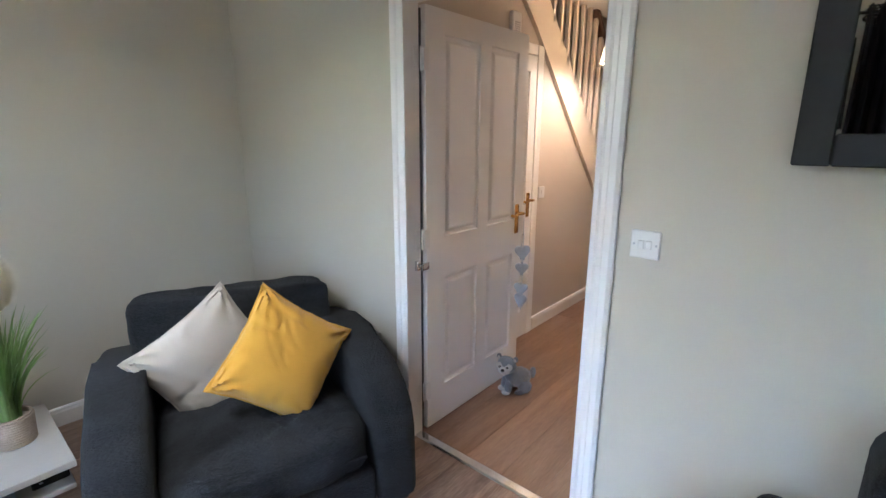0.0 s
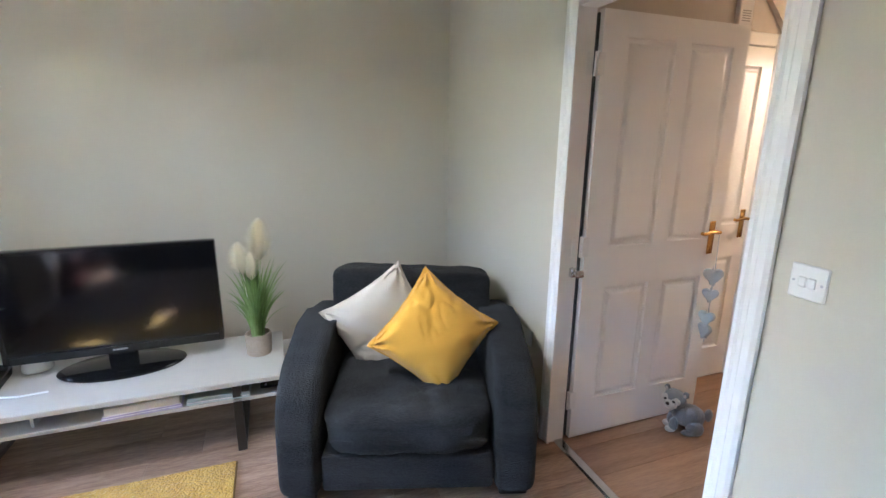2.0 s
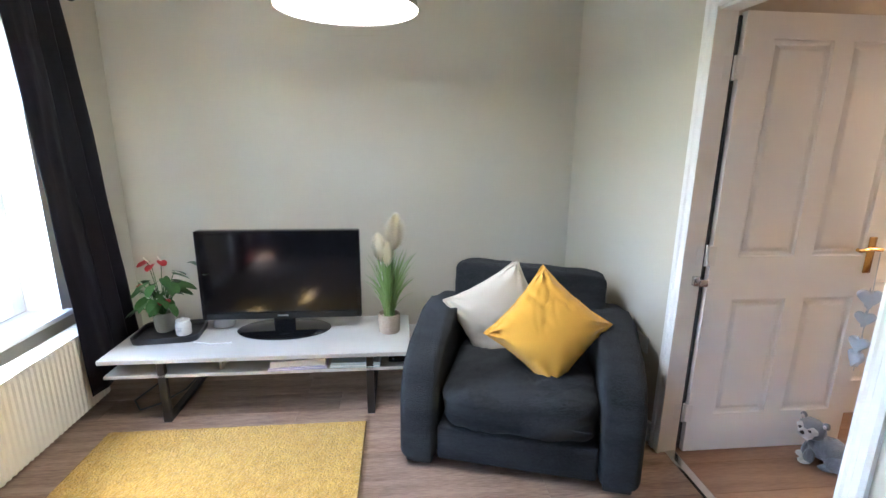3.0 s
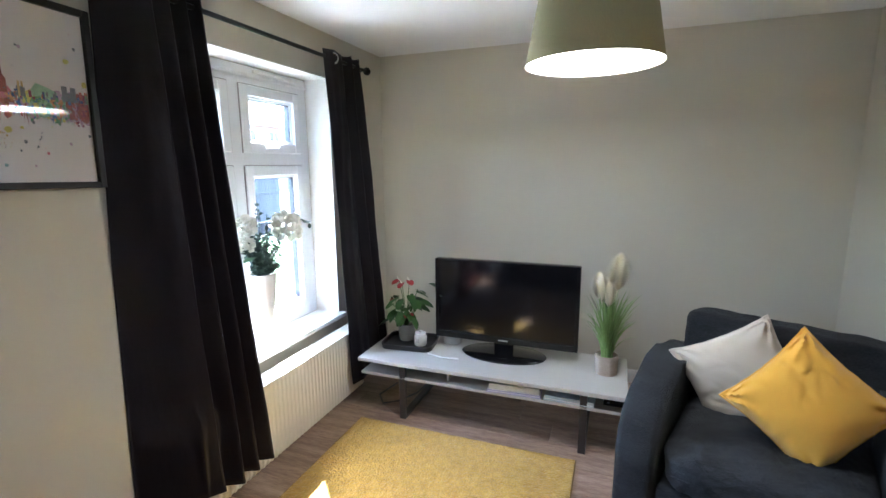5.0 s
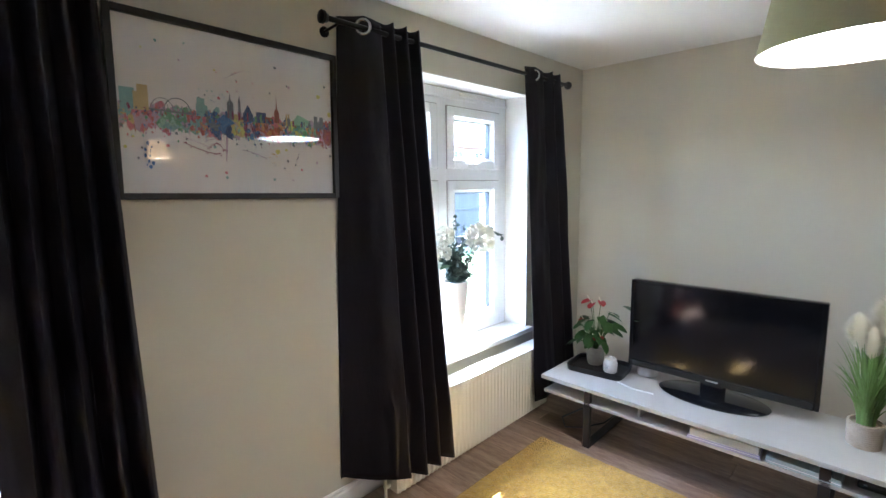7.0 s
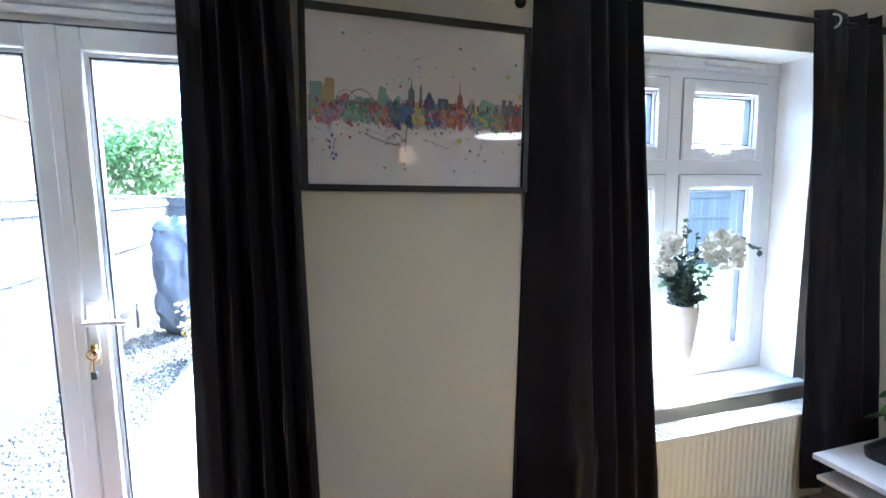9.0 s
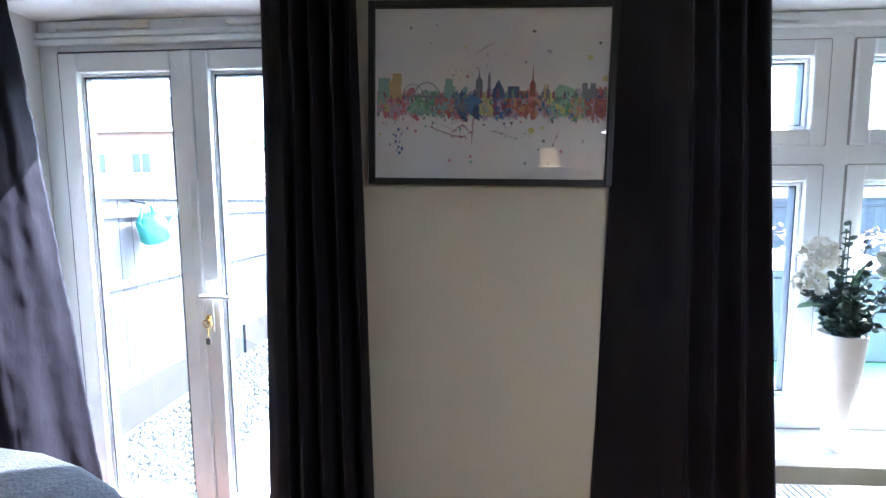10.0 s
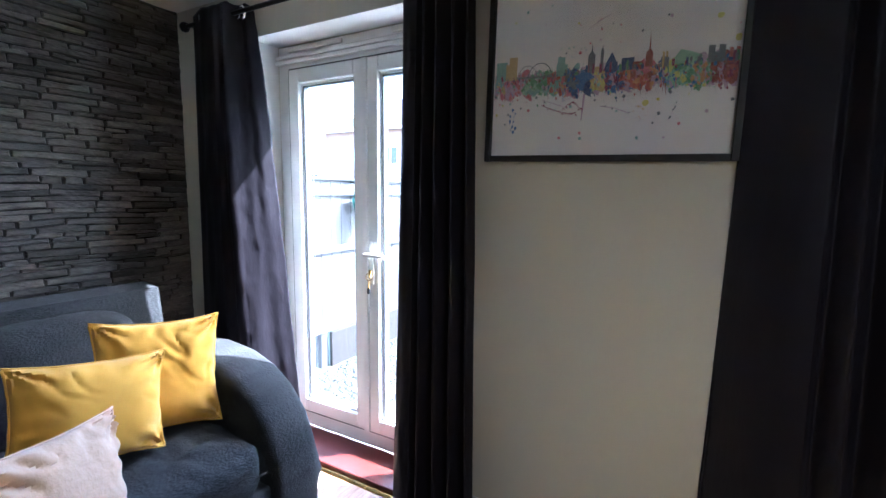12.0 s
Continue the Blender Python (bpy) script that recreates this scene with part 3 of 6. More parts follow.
# lining and architraves of the hall doorway
bm = boxes((DR[0] - 0.004, DR[0] + 0.018, NORTH - 0.004, NOUT + 0.004, 0, DR[2]), (DR[1] - 0.018, DR[1] + 0.004, NORTH - 0.004, NOUT + 0.004, 0, DR[2]), (DR[0], DR[1], NORTH - 0.004, NOUT + 0.004, DR[2] - 0.018, DR[2] + 0.004))
structure("trim_door_lining", bm, M_GLOSS, "white gloss door lining", "trim")


def architrave(name, y, s, a, b, top, w=0.07, horizontal=None):
    prof = [(0, 0), (0, 0.012), (0.012, 0.016), (0.02, 0.012), (0.035, 0.014), (0.042, 0.02), (w - 0.012, 0.021), (w, 0.014), (w, 0)]
    bm = bmesh.new()
    k = len(prof)
    def ring(fx):
        return [bm.verts.new(fx(o, d)) for o, d in prof]
    ra = ring(lambda o, d: (a - o, y + s * d, 0))
    rb = ring(lambda o, d: (a - o, y + s * d, top + o))
    rc = ring(lambda o, d: (b + o, y + s * d, top + o))
    rd = ring(lambda o, d: (b + o, y + s * d, 0))
    for p, q in ((ra, rb), (rb, rc), (rc, rd)):
        for i in range(k):
            bm.faces.new((p[i], p[(i + 1) % k], q[(i + 1) % k], q[i]))
    bm.faces.new(ra)
    bm.faces.new(rd)
    return structure(name, bm, M_GLOSS, "white gloss moulded architrave", "trim")


architrave("trim_architrave_room", NORTH, -1, -0.742, 0.103, DR[2] - 0.006, 0.075)
architrave("trim_architrave_hall", NOUT, 1, DR[0] - 0.035, DR[1] - 0.002, DR[2] - 0.006, 0.06)
structure("threshold_strip", prism(bmesh.new(), [(NORTH + 0.030, 0.002), (NORTH + 0.040, 0.008), (NORTH + 0.075, 0.009), (NORTH + 0.086, 0.002)], DR[0] + 0.02, DR[1] - 0.02, "x"), M_CHROME, "ribbed silver floor threshold strip", "trim")

# second door in the hall wall
d2 = panelled_door("door_2", "white panelled cupboard door standing shut in the hall wall", pose(HX0 + 0.022, 1.95, 0.008, 0, 0, 90), 0.74, 1.96)
d2["kind"] = "structure"
lever_handle(d2, 0.69, 1.0, 0.0, -1)
bm = boxes((HX0, HX0 + 0.022, 1.88, 1.948, 0, 2.04), (HX0, HX0 + 0.026, 2.695, 2.775, 0, 2.04), (HX0, HX0 + 0.024, 1.948, 2.695, 1.972, 2.04), bev=0.005)
structure("trim_architrave_cupboard", bm, M_GLOSS, "white gloss architrave round the cupboard door", "trim")

# hall fittings
hs = thing("hall_switch", "white single light switch on the hall wall", "switch", pose(HX0, 2.86, 1.06))
part("plate", boxes((0, 0.009, -0.043, 0.043, -0.043, 0.043), bev=0.003), M_PLASTIC, hs)
part("rocker", boxes((0.009, 0.013, -0.010, 0.010, -0.016, 0.016), bev=0.002), M_PLASTIC, hs)
ch = thing("door_chime", "small white chime box high on the hall wall", "chime", pose(HX0, 2.42, 2.12))
part("case", boxes((0, 0.03, -0.05, 0.05, -0.07, 0.07), bev=0.006), M_PLASTIC, ch)
part("grille", boxes(*[(0.03, 0.032, -0.03, 0.03, -0.04 + 0.012 * i, -0.036 + 0.012 * i) for i in range(5)]), M_GREYPRINT, ch)
hl = thing("hall_pendant", "lit cream conical pendant shade hanging in the hall", "lamp", pose(-0.56, 3.05, 0))
bm = lathe(bmesh.new(), [(0.135, 1.93), (0.085, 2.17), (0.083, 2.17), (0.133, 1.93)], 40, cap=False)
part("shade", bm, M_HALLSHADE, hl, "glowing cream fabric shade", True)
part("cord", tube(bmesh.new(), [(0, 0, 2.17), (0, 0, 2.40)], 0.004, 8), M_PLASTIC, hl)
part("bulb", lathe(bmesh.new(), [(0.012, 2.11), (0.03, 2.06), (0.03, 2.02), (0.012, 1.99)], 20), glow("lit_bulb", (1.0, 0.65, 0.35), 3.0), hl, "", True)
part("ceiling_rose", lathe(bmesh.new(), [(0.05, 2.399), (0.045, 2.37), (0.012, 2.36)], 24), M_PLASTIC, hl, "", True)
lamp = new("hall_bulb_light", bpy.data.lights.new("hall_bulb_light", "POINT"))
lamp.data.energy, lamp.data.color, lamp.data.shadow_soft_size = 0.45, (1.0, 0.74, 0.55), 0.04
lamp.location = (-0.56, 3.05, 1.96)

# plush dog by the door
bm = bmesh.new()
def blob(c, r, m=None, mi=0):
    k = len(bm.faces)
    v = bmesh.ops.create_icosphere(bm, subdivisions=2, radius=1)["verts"]
    bmesh.ops.transform(bm, matrix=Matrix.Translation(c) @ (m or Matrix()) @ Matrix.Diagonal((*r, 1)), verts=v)
    bm.faces.ensure_lookup_table()
    for f in {f for q in v for f in q.link_faces}:
        f.material_index = mi
blob((0, 0.035, 0.095), (0.058, 0.078, 0.070))
blob((0, -0.010, 0.100), (0.050, 0.052, 0.066))
for sx in (-1, 1):
    blob((sx * 0.030, -0.052, 0.046), (0.023, 0.025, 0.048))
    blob((sx * 0.031, -0.066, 0.014), (0.024, 0.031, 0.016), mi=1)
    blob((sx * 0.046, 0.055, 0.045), (0.030, 0.048, 0.046))
    blob((sx * 0.050, 0.025, 0.015), (0.024, 0.040, 0.016))
blob((0.0, 0.125, 0.115), (0.016, 0.022, 0.040))
body_count = len(bm.verts)
blob((0, -0.055, 0.188), (0.066, 0.054, 0.058))
blob((0, -0.098, 0.172), (0.040, 0.026, 0.030), mi=1)
for sx in (-1, 1):
    blob((sx * 0.028, -0.093, 0.196), (0.024, 0.018, 0.022), mi=1)
    blob((sx * 0.054, -0.045, 0.230), (0.017, 0.013, 0.021), pose(0, 0, 0, 0, sx * 24, 0))
    blob((sx * 0.053, -0.055, 0.229), (0.010, 0.007, 0.013), pose(0, 0, 0, 0, sx * 24, 0), mi=1)
    blob((sx * 0.024, -0.111, 0.196), (0.0075, 0.006, 0.0075), mi=2)
blob((0, -0.124, 0.180), (0.012, 0.008, 0.009), mi=2)
bm.verts.ensure_lookup_table()
bmesh.ops.rotate(bm, cent=(0, -0.055, 0.16), matrix=Matrix.Rotation(radians(48), 3, "Z"), verts=bm.verts[body_count:])
for v in bm.verts:
    v.co += 0.004 * noise.noise_vector(v.co * 60)
dog = part("plush_dog", bm, [M_PLUSH, M_PLUSHW, M_BLACK], None, "", True)
dog.matrix_basis = pose(-0.606, 1.955, 0.0, 0, 0, -36) @ Matrix.Scale(0.92, 4)
tagged(dog, "small grey plush toy dog sitting against the open hall door", "toy")

# felt hearts hanging from the door handle
hg = thing("heart_garland", "string of pale blue felt hearts hanging from the brass door handle", "decoration", pose(-0.672, 2.095, 0))
part("string", tube(bmesh.new(), [(0, 0, 1.02), (0.006, 0.0, 0.85), (0.004, 0.0, 0.45)], 0.002, 6), M_HEART, hg)
for i, (z, s) in enumerate(((0.81, 0.052), (0.71, 0.042), (0.585, 0.046), (0.515, 0.048))):
    bm, out = bmesh.new(), []
    for k in range(28):
        a = 2 * math.pi * k / 28
        out.append((s * 0.058 * 16 * math.sin(a) ** 3, z + s * 0.058 * (13 * math.cos(a) - 5 * math.cos(2 * a) - 2 * math.cos(3 * a) - math.cos(4 * a))))
    prism(bm, out, -0.012, 0.012, "y", bev=0.006)
    bmesh.ops.rotate(bm, cent=(0, 0, z), matrix=Matrix.Rotation(radians(60 - 25 * i), 3, "Z"), verts=bm.verts)
    part("heart", bm, M_HEART, hg, "", True)

# double light switch in the room
sw = thing("light_switch", "white two-gang light switch on the wall beside the doorway", "switch", pose(0.267, NORTH, 1.152))
part("plate", boxes((-0.043, 0.043, -0.008, 0.0, -0.043, 0.043), bev=0.003), M_PLASTIC, sw)
for x in (-0.011, 0.011):
    part("rocker", boxes((x - 0.009, x + 0.009, -0.0125, -0.008, -0.013, 0.013), bev=0.002), M_PLASTIC, sw)
for x in (-0.032, 0.032):
    part("screw", tube(bmesh.new(), [(x, -0.0088, 0), (x, -0.0078, 0)], 0.0035, 10), M_SILVER, sw)

# socket with a plug and cable beside the armchair
so = thing("wall_socket", "white double wall socket with a plug behind the armchair", "socket", pose(-1.02, NORTH, 0.47))
part("plate", boxes((-0.073, 0.073, -0.009, 0, -0.043, 0.043), bev=0.003), M_PLASTIC, so)
part("plug", boxes((-0.062, -0.012, -0.045, -0.009, -0.028, 0.024), bev=0.006), M_PLASTIC, so, "white moulded plug", True)
part("cable", tube(bmesh.new(), [(-0.037, -0.04, -0.02), (-0.03, -0.075, 0.03), (0.02, -0.055, 0.02), (0.09, -0.03, -0.06), (0.10, -0.025, -0.3), (0.08, -0.03, -0.45)], 0.0035, 8), M_PLASTIC, so, "", True)

# mirror in a wide black frame
mi = thing("wall_mirror", "square wall mirror in a wide black wooden frame", "mirror", pose(0.585, NORTH - 0.030, 1.402, 0, 0, 2.6))
MW, MH, MF = 0.62, 0.92, 0.072
for s in ((0, MF, 0, MH), (MW - MF, MW, 0, MH), (MF, MW - MF, 0, MF), (MF, MW - MF, MH - MF, MH)):
    part("frame_side", boxes((s[0], s[1], -0.03, -0.002, s[2], s[3]), bev=0.004), M_BLACK, mi)
part("mirror_glass", boxes((MF - 0.004, MW - MF + 0.004, -0.014, -0.008, MF - 0.004, MH - MF + 0.004)), M_MIRROR, mi)


# ---- window ----
def bar(a, b, lo, hi, y0=-2.07, y1=-2.0):
    return (a, b, y0, y1, lo, hi)


win = tagged(thing("window_1", "white upvc window with two top-hung vents over fixed lights", "window", pose(0, -0.06, 0)), kind="structure")
x0, x1, z0, z1 = WN[0] + 0.004, WN[1] - 0.004, WN[2] + 0.005, WN[3] - 0.006
MID, TRZ = (x0 + x1) / 2, 1.605
part("window_frame", boxes(bar(x0, x0 + 0.088, z0, z1), bar(x1 - 0.088, x1, z0, z1), bar(x0 + 0.088, x1 - 0.088, z0, z0 + 0.075), bar(x0 + 0.088, x1 - 0.088, z1 - 0.105, z1), bev=0.006, seg=2), M_UPVC, win)
part("mullion", boxes(bar(MID - 0.042, MID + 0.042, z0 + 0.07, z1 - 0.08, -2.068, -1.998), bev=0.006, seg=2), M_UPVC, win)
for a, b in ((x0 + 0.083, MID - 0.038), (MID + 0.038, x1 - 0.083)):
    part("transom", boxes(bar(a, b, TRZ - 0.038, TRZ + 0.038, -2.066, -1.996), bev=0.006, seg=2), M_UPVC, win)
    for lo, hi, up in ((TRZ + 0.036, z1 - 0.103, True), (z0 + 0.072, TRZ - 0.036, False)):
        w = 0.060
        c = (a + 0.006, b - 0.006, lo, hi)
        sash = part("sash", boxes(bar(c[0], c[0] + w, lo, hi, -2.06, -1.985), bar(c[1] - w, c[1], lo, hi, -2.06, -1.985), bar(c[0] + w, c[1] - w, lo, lo + w, -2.06, -1.985), bar(c[0] + w, c[1] - w, hi - w, hi, -2.06, -1.985), bev=0.007, seg=2), M_UPVC, win)
        part("gasket", boxes(bar(c[0] + w + 0.013, c[0] + w + 0.019, lo + w, hi - w, -2.05, -2.014), bar(c[1] - w - 0.019, c[1] - w - 0.013, lo + w, hi - w, -2.05, -2.014), bar(c[0] + w, c[1] - w, hi - w - 0.019, hi - w - 0.013, -2.05, -2.014), bar(c[0] + w, c[1] - w, lo + w + 0.013, lo + w + 0.019, -2.05, -2.014)), M_BIN, sash)
        # grey strips round the sash painted in as the joint's shadow line
        part("joint_shadow", boxes(bar(c[0] - 0.005, c[0], lo, hi, -2.02, -1.993), bar(c[1], c[1] + 0.005, lo, hi, -2.02, -1.993), bar(c[0], c[1], hi, hi + 0.004, -2.02, -1.993)), M_GREYPRINT, sash)
        part("glazing_bead", boxes(bar(c[0] + w - 0.002, c[0] + w + 0.014, lo + w, hi - w, -2.05, -2.004), bar(c[1] - w - 0.014, c[1] - w + 0.002, lo + w, hi - w, -2.05, -2.004), bar(c[0] + w, c[1] - w, hi - w - 0.014, hi - w + 0.002, -2.05, -2.004), bar(c[0] + w, c[1] - w, lo + w - 0.002, lo + w + 0.014, -2.05, -2.004), bev=0.005), M_UPVC, sash)
        g = part("pane", boxes((c[0] + w - 0.005, c[1] - w + 0.005, -2.034, -2.030, lo + w - 0.005, hi - w + 0.005)), M_GLASS, sash)
        g.visible_shadow = False
        if up:
            xm = (c[0] + c[1]) / 2
            part("window_handle", boxes((xm - 0.02, xm + 0.02, -1.985, -1.972, lo + 0.012, lo + 0.045), (xm - 0.012, xm + 0.10, -1.972, -1.957, lo + 0.020, lo + 0.038), bev=0.004), M_UPVC, sash, "white espagnolette handle")
for xm in (MID - 0.33, MID + 0.33):
    part("trickle_vent", boxes((xm - 0.17, xm + 0.17, -2.0, -1.982, z1 - 0.036, z1 - 0.014), bev=0.004), M_PLASTIC, win, "slim trickle vent")
part("head_trim", boxes((x0, x1, -2.0, -1.988, z1 - 0.062, z1 - 0.046), bev=0.003), M_UPVC, win)
part("window_sill", boxes((WN[0] - 0.03, WN[1] + 0.03, SOUTH + 0.061, -1.775, WN[2] - 0.024, WN[2] + 0.004), (WN[0] + 0.002, WN[1] - 0.002, -2.0, SOUTH + 0.062, WN[2] - 0.02, WN[2] + 0.004), bev=0.004), M_GLOSS, win, "deep white window board")

# ---- garden doors ----
fd = tagged(thing("door_3", "white upvc double garden doors, shut, with clear glass", "door", pose(0, -0.06, 0)), kind="structure")
x0, x1, z0, z1 = FD[0] + 0.004, FD[1] - 0.004, 0.03, FD[3] - 0.006
part("door_frame", boxes(bar(x0, x0 + 0.085, z0, z1), bar(x1 - 0.085, x1, z0, z1), bar(x0 + 0.085, x1 - 0.085, z0, z0 + 0.085), bar(x0 + 0.085, x1 - 0.085, z1 - 0.125, z1), bev=0.006, seg=2), M_UPVC, fd)
part("head_trim", boxes((x0, x1, -2.0, -1.982, z1 - 0.07, z1 - 0.048), (x0, x1, -2.0, -1.975, z1 - 0.098, z1 - 0.076), bev=0.004), M_UPVC, fd)
for xm in (1.26, 1.95):
    part("trickle_vent", boxes((xm - 0.19, xm + 0.19, -2.0, -1.980, z1 - 0.038, z1 - 0.014), bev=0.004), M_PLASTIC, fd, "slim trickle vent")
DM = (x0 + x1) / 2
for a, b, handed in ((x0 + 0.088, DM - 0.002, 1), (DM + 0.002, x1 - 0.088, 0)):
    lo, hi, w = z0 + 0.088, z1 - 0.128, 0.075
    leaf = part("door_leaf", boxes(bar(a, a + w, lo, hi, -2.06, -1.985), bar(b - w, b, lo, hi, -2.06, -1.985), bar(a + w, b - w, lo, lo + w, -2.06, -1.985), bar(a + w, b - w, hi - w, hi, -2.06, -1.985), bev=0.007, seg=2), M_UPVC, fd)
    part("glazing_bead", boxes(bar(a + w - 0.002, a + w + 0.014, lo + w, hi - w, -2.05, -2.006), bar(b - w - 0.014, b - w + 0.002, lo + w, hi - w, -2.05, -2.006), bar(a + w, b - w, hi - w - 0.014, hi - w + 0.002, -2.05, -2.006), bar(a + w, b - w, lo + w - 0.002, lo + w + 0.014, -2.05, -2.006), bev=0.004), M_UPVC, leaf)
    part("gasket", boxes(bar(a + w + 0.013, a + w + 0.019, lo + w, hi - w, -2.04, -2.008), bar(b - w - 0.019, b - w - 0.013, lo + w, hi - w, -2.04, -2.008), bar(a + w + 0.01, b - w - 0.01, hi - w - 0.019, hi - w - 0.013, -2.04, -2.008)), M_BIN, leaf)
    # dark strips round the leaf stand in for shade in the frame joint
    part("joint_shadow", boxes(bar(a - 0.006, a, lo, hi, -2.02, -1.990), bar(b, b + 0.004, lo, hi, -2.02, -1.990), bar(a, b, hi, hi + 0.006, -2.02, -1.990), bar(a, b, lo - 0.005, lo, -2.02, -1.990)), M_BIN, leaf, "dark strip imitating the joint's shadow")
    g = part("pane", boxes((a + w - 0.004, b - w + 0.004, -2.034, -2.030, lo + w - 0.004, hi - w + 0.004)), M_GLASS, leaf)
    g.visible_shadow = False
    if handed:
        hx = b - 0.034
        part("back_plate", boxes((hx - 0.016, hx + 0.016, -1.985, -1.973, 0.92, 1.14), bev=0.005, seg=2), M_PLASTIC, leaf)
        bm = bmesh.new()
        tube(bm, [(hx, -1.975, 1.075), (hx, -1.935, 1.075)], 0.010, 12)
        tube(bm, [(hx + 0.01, -1.933, 1.075), (hx - 0.06, -1.930, 1.077), (hx - 0.115, -1.932, 1.072)], 0.0105, 12, taper=0.8)
        part("lever", bm, M_PLASTIC, leaf, "white lever handle", True)
        bm = boxes((hx - 0.009, hx + 0.009, -1.975, -1.962, 0.955, 0.995), bev=0.003)
        tube(bm, [(hx + 0.018 * math.cos(k * 0.5236), -1.955, 0.962 + 0.018 * math.sin(k * 0.5236)) for k in range(12)], 0.0022, 6, close=True)
        tube(bm, [(hx, -1.955, 0.945), (hx + 0.002, -1.955, 0.90)], 0.003, 6)
        part("key", bm, M_BRASS, leaf, "key and ring hanging in the lock", True)
        bm = boxes((hx - 0.008, hx + 0.012, -1.960, -1.952, 0.875, 0.903), bev=0.003)
        part("key_fob", bm, M_BIN, leaf)
part("meeting_strip", boxes((DM - 0.016, DM + 0.022, -1.988, -1.972, 0.12, z1 - 0.13), bev=0.006, seg=2), M_UPVC, fd)
structure("door_step", boxes((FD[0] + 0.005, FD[1] - 0.005, -2.06, -1.815, 0.0, 0.028), bev=0.006, seg=2), M_STEP, "polished red-brown wooden threshold board", "step")
structure("trim_floor_edge", prism(bmesh.new(), [(-1.815, 0.001), (-1.815, 0.010), (-1.80, 0.010), (-1.785, 0.003), (-1.785, 0.001)], FD[0] - 0.01, FD[1] + 0.01, "x"), M_BRASS, "brass-coloured floor edging strip", "trim")


# ---- armchair and sofas ----
ARM = [(0.02, 0.05), (0.02, 0.50), (0.10, 0.555), (0.30, 0.60), (0.48, 0.615), (0.62, 0.60), (0.73, 0.56), (0.82, 0.50), (0.89, 0.41), (0.93, 0.31), (0.945, 0.18), (0.94, 0.05)]


SQUARE_ARM = [(0.02, 0.05), (0.02, 0.53), (0.10, 0.575), (0.30, 0.61), (0.50, 0.615), (0.66, 0.60), (0.77, 0.565), (0.855, 0.505), (0.905, 0.43), (0.928, 0.34), (0.935, 0.05)]


def upholstered(name, label, category, at, width, seats, depth=1.0, arm=0.18, back=0.79, lift=1.0, seat=0.385, soft=12.0, spine=0.0, group="", tip=0.0, side=ARM):
    """A low-armed seat: local x from the back to the front, y across, z up."""
    t = thing(name, label, category, at, group)
    k = depth / 0.95
    for s in (-1, 1):
        a, b = sorted((s * width / 2, s * (width / 2 - arm)))
        part("armrest", prism(bmesh.new(), [(x * k, 0.05 + (z - 0.05) * lift) for x, z in side], a, b, "y", bev=0.045, seg=4), M_FABRIC, t, "", True)
    ins = width / 2 - arm
    part("base", boxes((0.06, depth - 0.03, -ins, ins, 0.05, seat - 0.18), bev=0.02, seg=3), M_FABRIC, t, "", True)
    bm = bmesh.new()
    prism(bm, [(0.02, 0.06), (0.03, back + spine - 0.14), (0.06, back + spine - 0.06), (0.16, back + spine - 0.08), (0.24, 0.25), (0.22, 0.06)], -ins - 0.01 - spine, ins + 0.01 + spine, "y", bev=0.03, seg=3)
    part("back_frame", bm, M_FABRIC, t, "", True)
    w = 2 * ins / seats
    x0, x1 = 0.26, depth - 0.012
    for i in range(seats):
        c = -ins + w * (i + 0.5)
        bm = softbox(bmesh.new(), ((x0 + x1) / 2, c, seat - 0.096), ((x1 - x0) / 2, w / 2 - 0.004, 0.095), 6.0, 44, 0.013, i * 3.1, 0.022)
        for v in bm.verts:      # puckers along the front welt, a dimple worn into the seat
            front = max(0.0, (v.co.x - x1 + 0.16) / 0.16)
            ruck = math.sin(v.co.y * 52 + 5 * noise.noise(Vector((v.co.y * 6, i, 2)))) * max(0.0, noise.noise(Vector((v.co.y * 5 + i, 3, v.co.z * 4))) + 0.35)
            v.co.x += 0.006 * ruck * front * (1 - abs(v.co.z - seat + 0.06) / 0.2)
            if v.co.z > seat - 0.06:
                r = math.hypot(v.co.x - x1 + 0.22, v.co.y - c - 0.06)
                v.co.z -= 0.016 * math.exp(-(r / 0.05) ** 2) + 0.006 * math.exp(-(r / 0.16) ** 2) * math.sin(5 * math.atan2(v.co.y - c - 0.06, v.co.x - x1 + 0.22))
                v.co.z += 0.004 * ruck * front
        part("seat_cushion", bm, M_FABRIC, t, "", True)
        m = Matrix.Translation((0.20, c, (back + 0.30) / 2)) @ pose(0, 0, 0, tip, -7, 0)
        wide = (0.06 if seats == 1 else 0.012)
        part("back_cushion", softbox(bmesh.new(), (0, 0, 0), (0.12, w / 2 + wide, (back - 0.30) / 2), soft, 22, 0.009, 5 + i * 2.3, 0.0, m), M_FABRIC, t, "", True)
        bm = bmesh.new()
        tube(bm, [(x1 - 0.003, c + (w / 2 - 0.04) * f, seat - 0.10 + 0.004 * math.sin(f * 4)) for f in (-1, -0.6, -0.2, 0.2, 0.6, 1)], 0.0035, 6)
        part("seam", bm, M_FABRIC, t, "", True)
    for x in (0.10, depth - 0.10):
        for y in (-width / 2 + 0.09, width / 2 - 0.09):
            part("foot", boxes((x - 0.05, x + 0.05, y - 0.06, y + 0.06, 0.0, 0.055), bev=0.006), M_FEET, t)
    return t


